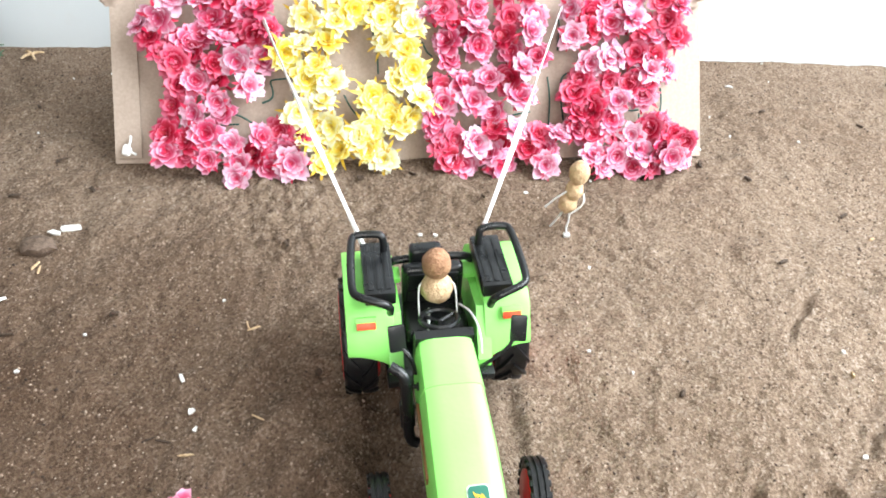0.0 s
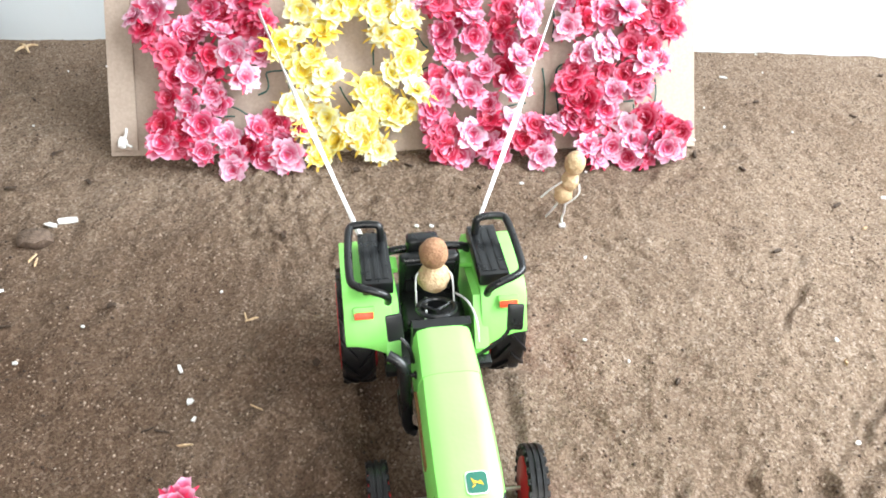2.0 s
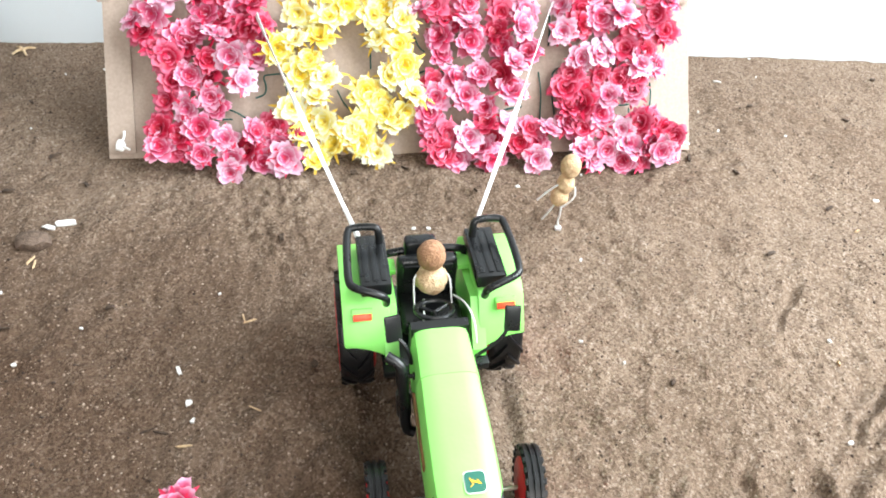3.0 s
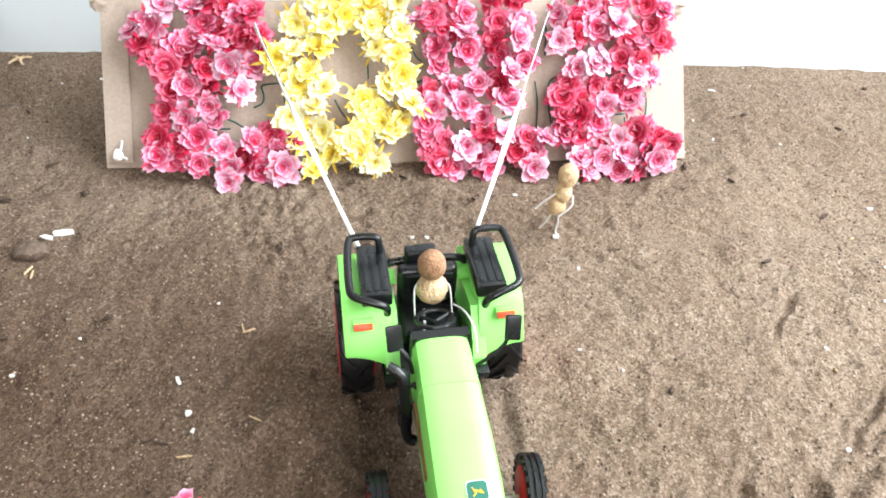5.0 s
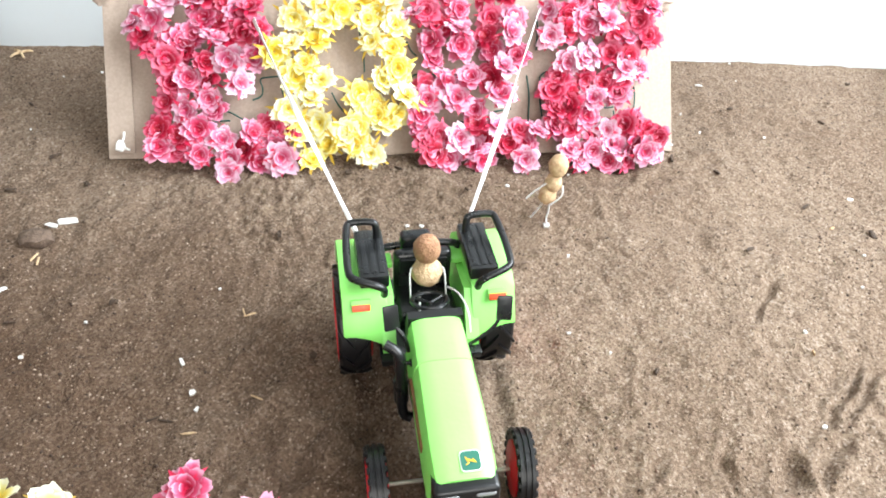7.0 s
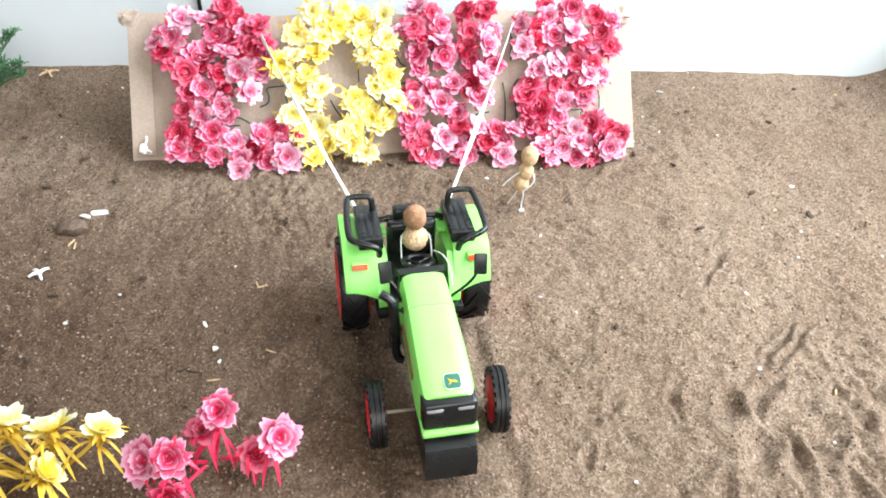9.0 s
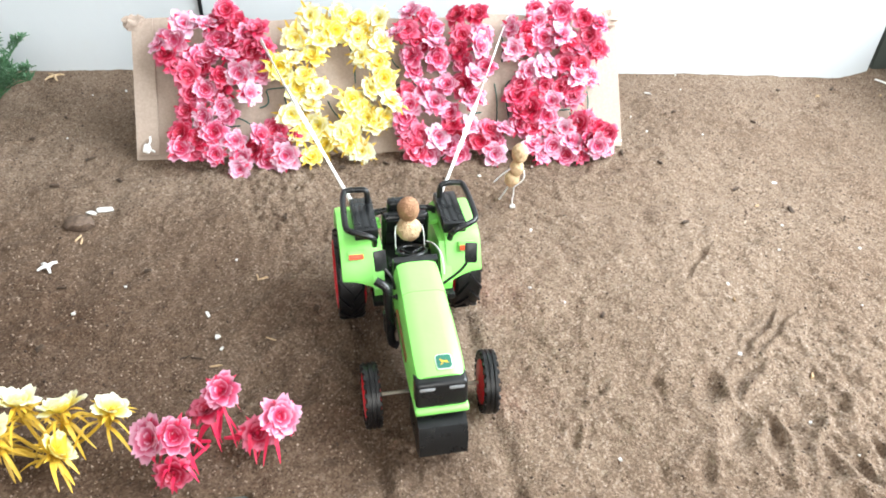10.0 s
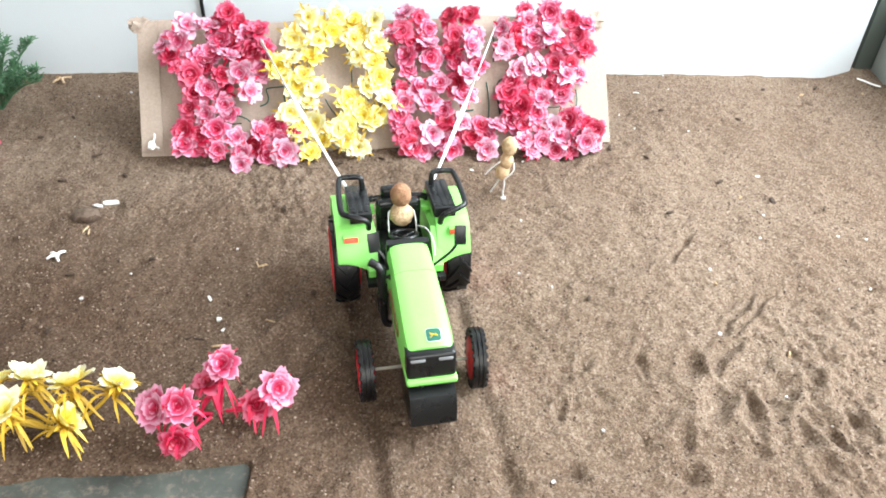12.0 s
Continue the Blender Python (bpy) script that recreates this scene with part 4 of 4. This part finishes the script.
# ---- flower sprigs lying on the sand ----
def sprig(name, x, y, heads, leaf, label, seed):
    """Plastic flowers on short stalks with drooping strap leaves. heads: offset, height, tilt east, tilt south, tint."""
    rng = random.Random(seed)
    root = empty(name, pose(x, y, at_ground(x, y)), label, "plastic flowers")
    leaves = bmesh.new()
    for dx, dy, z, east, south, tint in heads:
        part("stalk", tube([(0.2 * dx, 0.2 * dy, 0.004), (0.7 * dx, 0.7 * dy, z * 0.55), (dx, dy, z)], 0.0012, 7), leaf, root)
        flower(root, pose(dx, dy, z) @ pose(0, 0, 0, south, east, 0), tint, rng, 0.90 if leaf is YELLOW_LEAF else 1.0)
        for k in range(15 if leaf is YELLOW_LEAF else 9):
            a, r = rng.uniform(0, math.tau), rng.uniform(0.012, 0.024) if leaf is YELLOW_LEAF else rng.uniform(0.008, 0.016)
            mid = Vector((dx * 0.9, dy * 0.9, z * rng.uniform(0.5, 0.8)))
            tip = (mid.x + r * math.cos(a), mid.y + r * math.sin(a) - 0.004, max(0.003, z * rng.uniform(0.08, 0.80)))
            blade(leaves, mid, tip, rng.uniform(0.0010, 0.0019), rng.uniform(0.003, 0.012), 8)
    part("leaves", leaves, leaf, root, "pointed drooping plastic leaves", 75)
    return root


sprig("yellow_sprig", -0.223, -0.254, [(-0.036, 0.012, 0.032, -12, -18, "yellow_cup"), (-0.018, 0.014, 0.034, 8, -12, "cream_cup"), (0.010, 0.010, 0.032, -6, -10, "cream_cup"),
      (0.038, 0.008, 0.033, 12, -16, "cream_cup"), (-0.026, -0.006, 0.027, -16, -2, "cream_cup"), (0.008, -0.012, 0.022, 45, -8, "yellow_cup"), (-0.054, -0.002, 0.028, -20, -10, "cream_cup"),
      (-0.064, 0.014, 0.030, -15, -14, "yellow_cup")],
      YELLOW_LEAF, "pale yellow plastic flower sprig with strap leaves, lying on sand", 31)
sprig("pink_sprig", -0.126, -0.247, [(0.008, 0.002, 0.044, 5, 40, "pink"), (-0.017, -0.020, 0.032, 5, 45, "pink"), (-0.031, -0.019, 0.029, -55, 40, "pink"),
      (0.042, -0.008, 0.030, 55, 20, "pink"), (-0.018, -0.034, 0.016, -10, 80, "crimson"), (-0.002, 0.000, 0.030, -30, 20, "crimson"), (0.028, -0.010, 0.018, 40, 30, "crimson")],
      RED_LEAF, "pink and crimson plastic flower sprig, lying on sand", 32)


# ---- the bush, the mat and the litter ----
def bush(x, y):
    rng = random.Random(41)
    root = empty("bush", pose(x, y, at_ground(x, y)), "small green plastic conifer sprays standing against the board", "artificial plant")
    stems, needles = bmesh.new(), bmesh.new()
    for k in range(13):
        a = rng.uniform(0, math.tau)
        tip = Vector((0.045 * math.cos(a) + rng.uniform(-0.02, 0.02), 0.03 * math.sin(a), rng.uniform(0.035, 0.078)))
        tube([(0, 0, 0), tip * 0.5 + Vector((0, 0, 0.01)), tip], 0.0009, 6, stems)
        for q in range(120):
            f = rng.uniform(0.18, 1)
            at = tip * f + Vector((0, 0, 0.02 * math.sin(math.pi * f) * 0.5))
            out = Vector((rng.uniform(-1, 1), rng.uniform(-1, 1), rng.uniform(0.2, 1.2))).normalized() * rng.uniform(0.004, 0.009)
            blade(needles, at + out * rng.uniform(0, 0.6), at + out * 1.3, 0.0011, 0.001, 3)
    needles.normal_update()
    bmesh.ops.solidify(needles, geom=needles.faces[:], thickness=0.0006)
    part("stem", stems, FOLIAGE, root)
    part("foliage", needles, FOLIAGE, root, "dense green needles", 75)
    return root


bush(-0.431, 0.207)
copy_thing(bpy.data.objects["bush"], pose(-0.427, 0.166, at_ground(-0.427, 0.166), 0, 0, 100) @ Matrix.Scale(0.8, 4))
lone = empty("loose_flower", pose(-0.397, 0.092, at_ground(-0.397, 0.092)), "crimson plastic flower lying on the sand", "plastic flower")
flower(lone, pose(0, 0, 0.014), "crimson", random.Random(3))

mat_bm = box((-0.42, -0.62, -0.020), (-0.099, -0.282, -0.0035), 0.001)
tagged(new("mat", to_mesh("mat", mat_bm, MAT)), "dark grey glossy mat with a dusty edge, lying beside the sand", "mat")


def chip(x, y, length, width, turn, seed, material, name, label, thick=0.0012):
    rng = random.Random(seed)
    bm = bmesh.new()
    outline = [(-0.5, -0.5), (0.1, -0.55), (0.5, -0.4), (0.52, 0.3), (0.2, 0.5), (-0.3, 0.42), (-0.55, 0.2)]
    ring = [Vector(((u + rng.uniform(-0.12, 0.12)) * length, (v + rng.uniform(-0.15, 0.15)) * width, 0.3 * thick * rng.uniform(-1, 1))) for u, v in outline]
    loft([ring, [p * 0.94 + Vector((0, 0, thick)) for p in ring]], bm)
    ob = new(name, to_mesh(name, bm, material, smooth=False))
    ob.matrix_world = pose(x, y, at_ground(x, y) + 0.0006, rng.uniform(-10, 10), rng.uniform(-10, 10), turn)
    return tagged(ob, label, "litter", "chips on the sand")


CHIPS = [(-0.262, 0.008, 26, 11, 22), (-0.271, 0.003, 16, 9, -10), (0.30, 0.222, 13, 5, -20), (0.377, 0.041, 11, 4, 0), (-0.140, -0.154, 7, 7, 30), (0.099, -0.113, 5, 4, 0), (0.263, -0.115, 5, 5, 40),
         (-0.178, 0.082, 5, 4, 0), (-0.089, 0.098, 5, 4, 30), (-0.251, -0.122, 5, 4, 10), (0.328, -0.071, 4, 4, 0), (-0.006, -0.002, 6, 4, 20), (0.005, -0.001, 6, 5, -20),
         (0.402, -0.072, 5, 4, 0), (0.243, -0.19, 5, 5, 0), (-0.135, -0.167, 6, 4, 70), (-0.150, -0.131, 13, 5, -65), (0.078, 0.048, 6, 5, 30), (0.124, -0.129, 4, 3, 60), (-0.220, -0.093, 4, 4, 10), (0.346, -0.037, 5, 4, 0)]
for n, (x, y, length, width, turn) in enumerate(CHIPS):
    chip(x, y, length / 1900, width / 2100, turn, n, PAPER, "paper_chip", "torn scrap of white paper on the sand")
for x, y, turn, material in ((-0.152, -0.173, -8, TWIG), (-0.160, -0.171, 20, TWIG), (-0.114, -0.091, 30, STRAW), (-0.118, -0.088, 110, STRAW), (-0.136, -0.184, 0, STRAW), (-0.100, -0.161, -30, STRAW), (-0.274, -0.029, 70, STRAW), (-0.270, -0.033, 100, STRAW)):
    chip(x, y, 0.008, 0.0010, turn, round(abs(x) * 1000), material, "plant_scrap", "dry scrap of plant on the sand", 0.0010)
more = random.Random(77)
for n in range(48):
    x, y = more.uniform(-0.42, 0.6), more.uniform(-0.34, 0.27)
    kind = more.random()
    size = more.uniform(0.0012, 0.0026)
    if kind < 0.6:
        chip(x, y, size, size * 0.8, more.uniform(0, 180), 100 + n, PAPER, "paper_chip", "torn scrap of white paper on the sand")
    else:
        chip(x, y, size * 2.6, size * 0.7, more.uniform(0, 180), 100 + n, TWIG if kind > 0.8 else STRAW, "plant_scrap", "dry scrap of plant on the sand", 0.002)


dark = random.Random(78)
for n in range(34):
    x, y = dark.uniform(-0.40, 0.55), dark.uniform(-0.33, 0.26)
    if abs(x) > 0.06 or y > -0.08:
        chip(x, y, dark.uniform(0.004, 0.009), dark.uniform(0.002, 0.004), dark.uniform(0, 180), 300 + n, TWIG, "plant_scrap", "dry scrap of plant on the sand", 0.0018)


def star(name, x, y, arm, seed, material, label):
    rng = random.Random(seed)
    bm = bmesh.new()
    for k in range(4):
        a = radians(40 + k * 90 + rng.uniform(-15, 15))
        tube([(0, 0, 0.003), (0.5 * arm * math.cos(a), 0.5 * arm * math.sin(a), 0.004), (arm * math.cos(a), arm * math.sin(a), 0.002)], lambda s: 0.0016 * (1.15 - 0.6 * s), 6, bm)
    ob = new(name, to_mesh(name, bm, material))
    ob.matrix_world = pose(x, y, at_ground(x, y))
    return tagged(ob, label, "litter")


star("straw_star", -0.384, 0.268, 0.011, 1, STRAW, "dry pale straw cross lying on the sand")
star("string_scrap", -0.287, -0.066, 0.008, 2, STRING, "frayed scrap of white string on the sand")
stick = tube([(0.588, 0.236, 0.006), (0.593, 0.226, 0.007), (0.600, 0.221, 0.005), (0.609, 0.217, 0.004)], 0.0011, 7)
tagged(new("stick", to_mesh("stick", moved(stick, pose(0, 0, at_ground(0.597, 0.226))), STRING)), "thin white stick lying on the sand", "litter")
pebble = lump(0.012, rough=0.25, seed=6, stretch=(1.1, 0.8, 0.6), level=2)
pebble = new("stone", to_mesh("stone", pebble, STONE))
pebble.matrix_world = pose(-0.277, -0.012, at_ground(-0.277, -0.012) + 0.002)
tagged(pebble, "dark brown stone half sunk in the sand", "stone")


def grains(count, seed):
    """Coarse grains on the sand's surface, one mesh."""
    rng = np.random.RandomState(seed)
    x, y = rng.uniform(-0.5, 0.64, count), rng.uniform(-0.40, 0.30, count)
    z = ground_height(x, y)
    r = 0.0005 + 0.0009 * rng.rand(count) ** 3
    base = np.array([(1, 0, 0), (-1, 0, 0), (0, 1, 0), (0, -1, 0), (0, 0, 1), (0, 0, -1)], float)
    co = np.stack([x, y, z], -1)[:, None] + base[None] * (r[:, None] * rng.uniform(0.6, 1.3, (count, 6)))[:, :, None]
    tris = np.array([(0, 2, 4), (2, 1, 4), (1, 3, 4), (3, 0, 4), (2, 0, 5), (1, 2, 5), (3, 1, 5), (0, 3, 5)])
    faces = (np.arange(count)[:, None, None] * 6 + tris[None]).reshape(-1, 3)
    me = bpy.data.meshes.new("sand_grains")
    me.vertices.add(count * 6)
    me.vertices.foreach_set("co", co.reshape(-1))
    me.loops.add(faces.size)
    me.loops.foreach_set("vertex_index", faces.reshape(-1))
    me.polygons.add(len(faces))
    me.polygons.foreach_set("loop_start", np.arange(0, faces.size, 3))
    me.update()
    me.validate()
    n = Nodes("sand_grain", rough=0.8, spec=0.3)
    isle = n.node("ShaderNodeNewGeometry").outputs["Random Per Island"]
    n.colour(n.ramp(isle, (0.0, (0.035, 0.022, 0.016)), (0.4, (0.14, 0.092, 0.064)), (0.8, (0.26, 0.19, 0.14)), (1.0, (0.36, 0.28, 0.22))))
    me.materials.append(n.mat)
    return tagged(new("sand_grains", me), "loose coarse grains on the sand", "sand", kind="stuff")


grains(46000, 9)
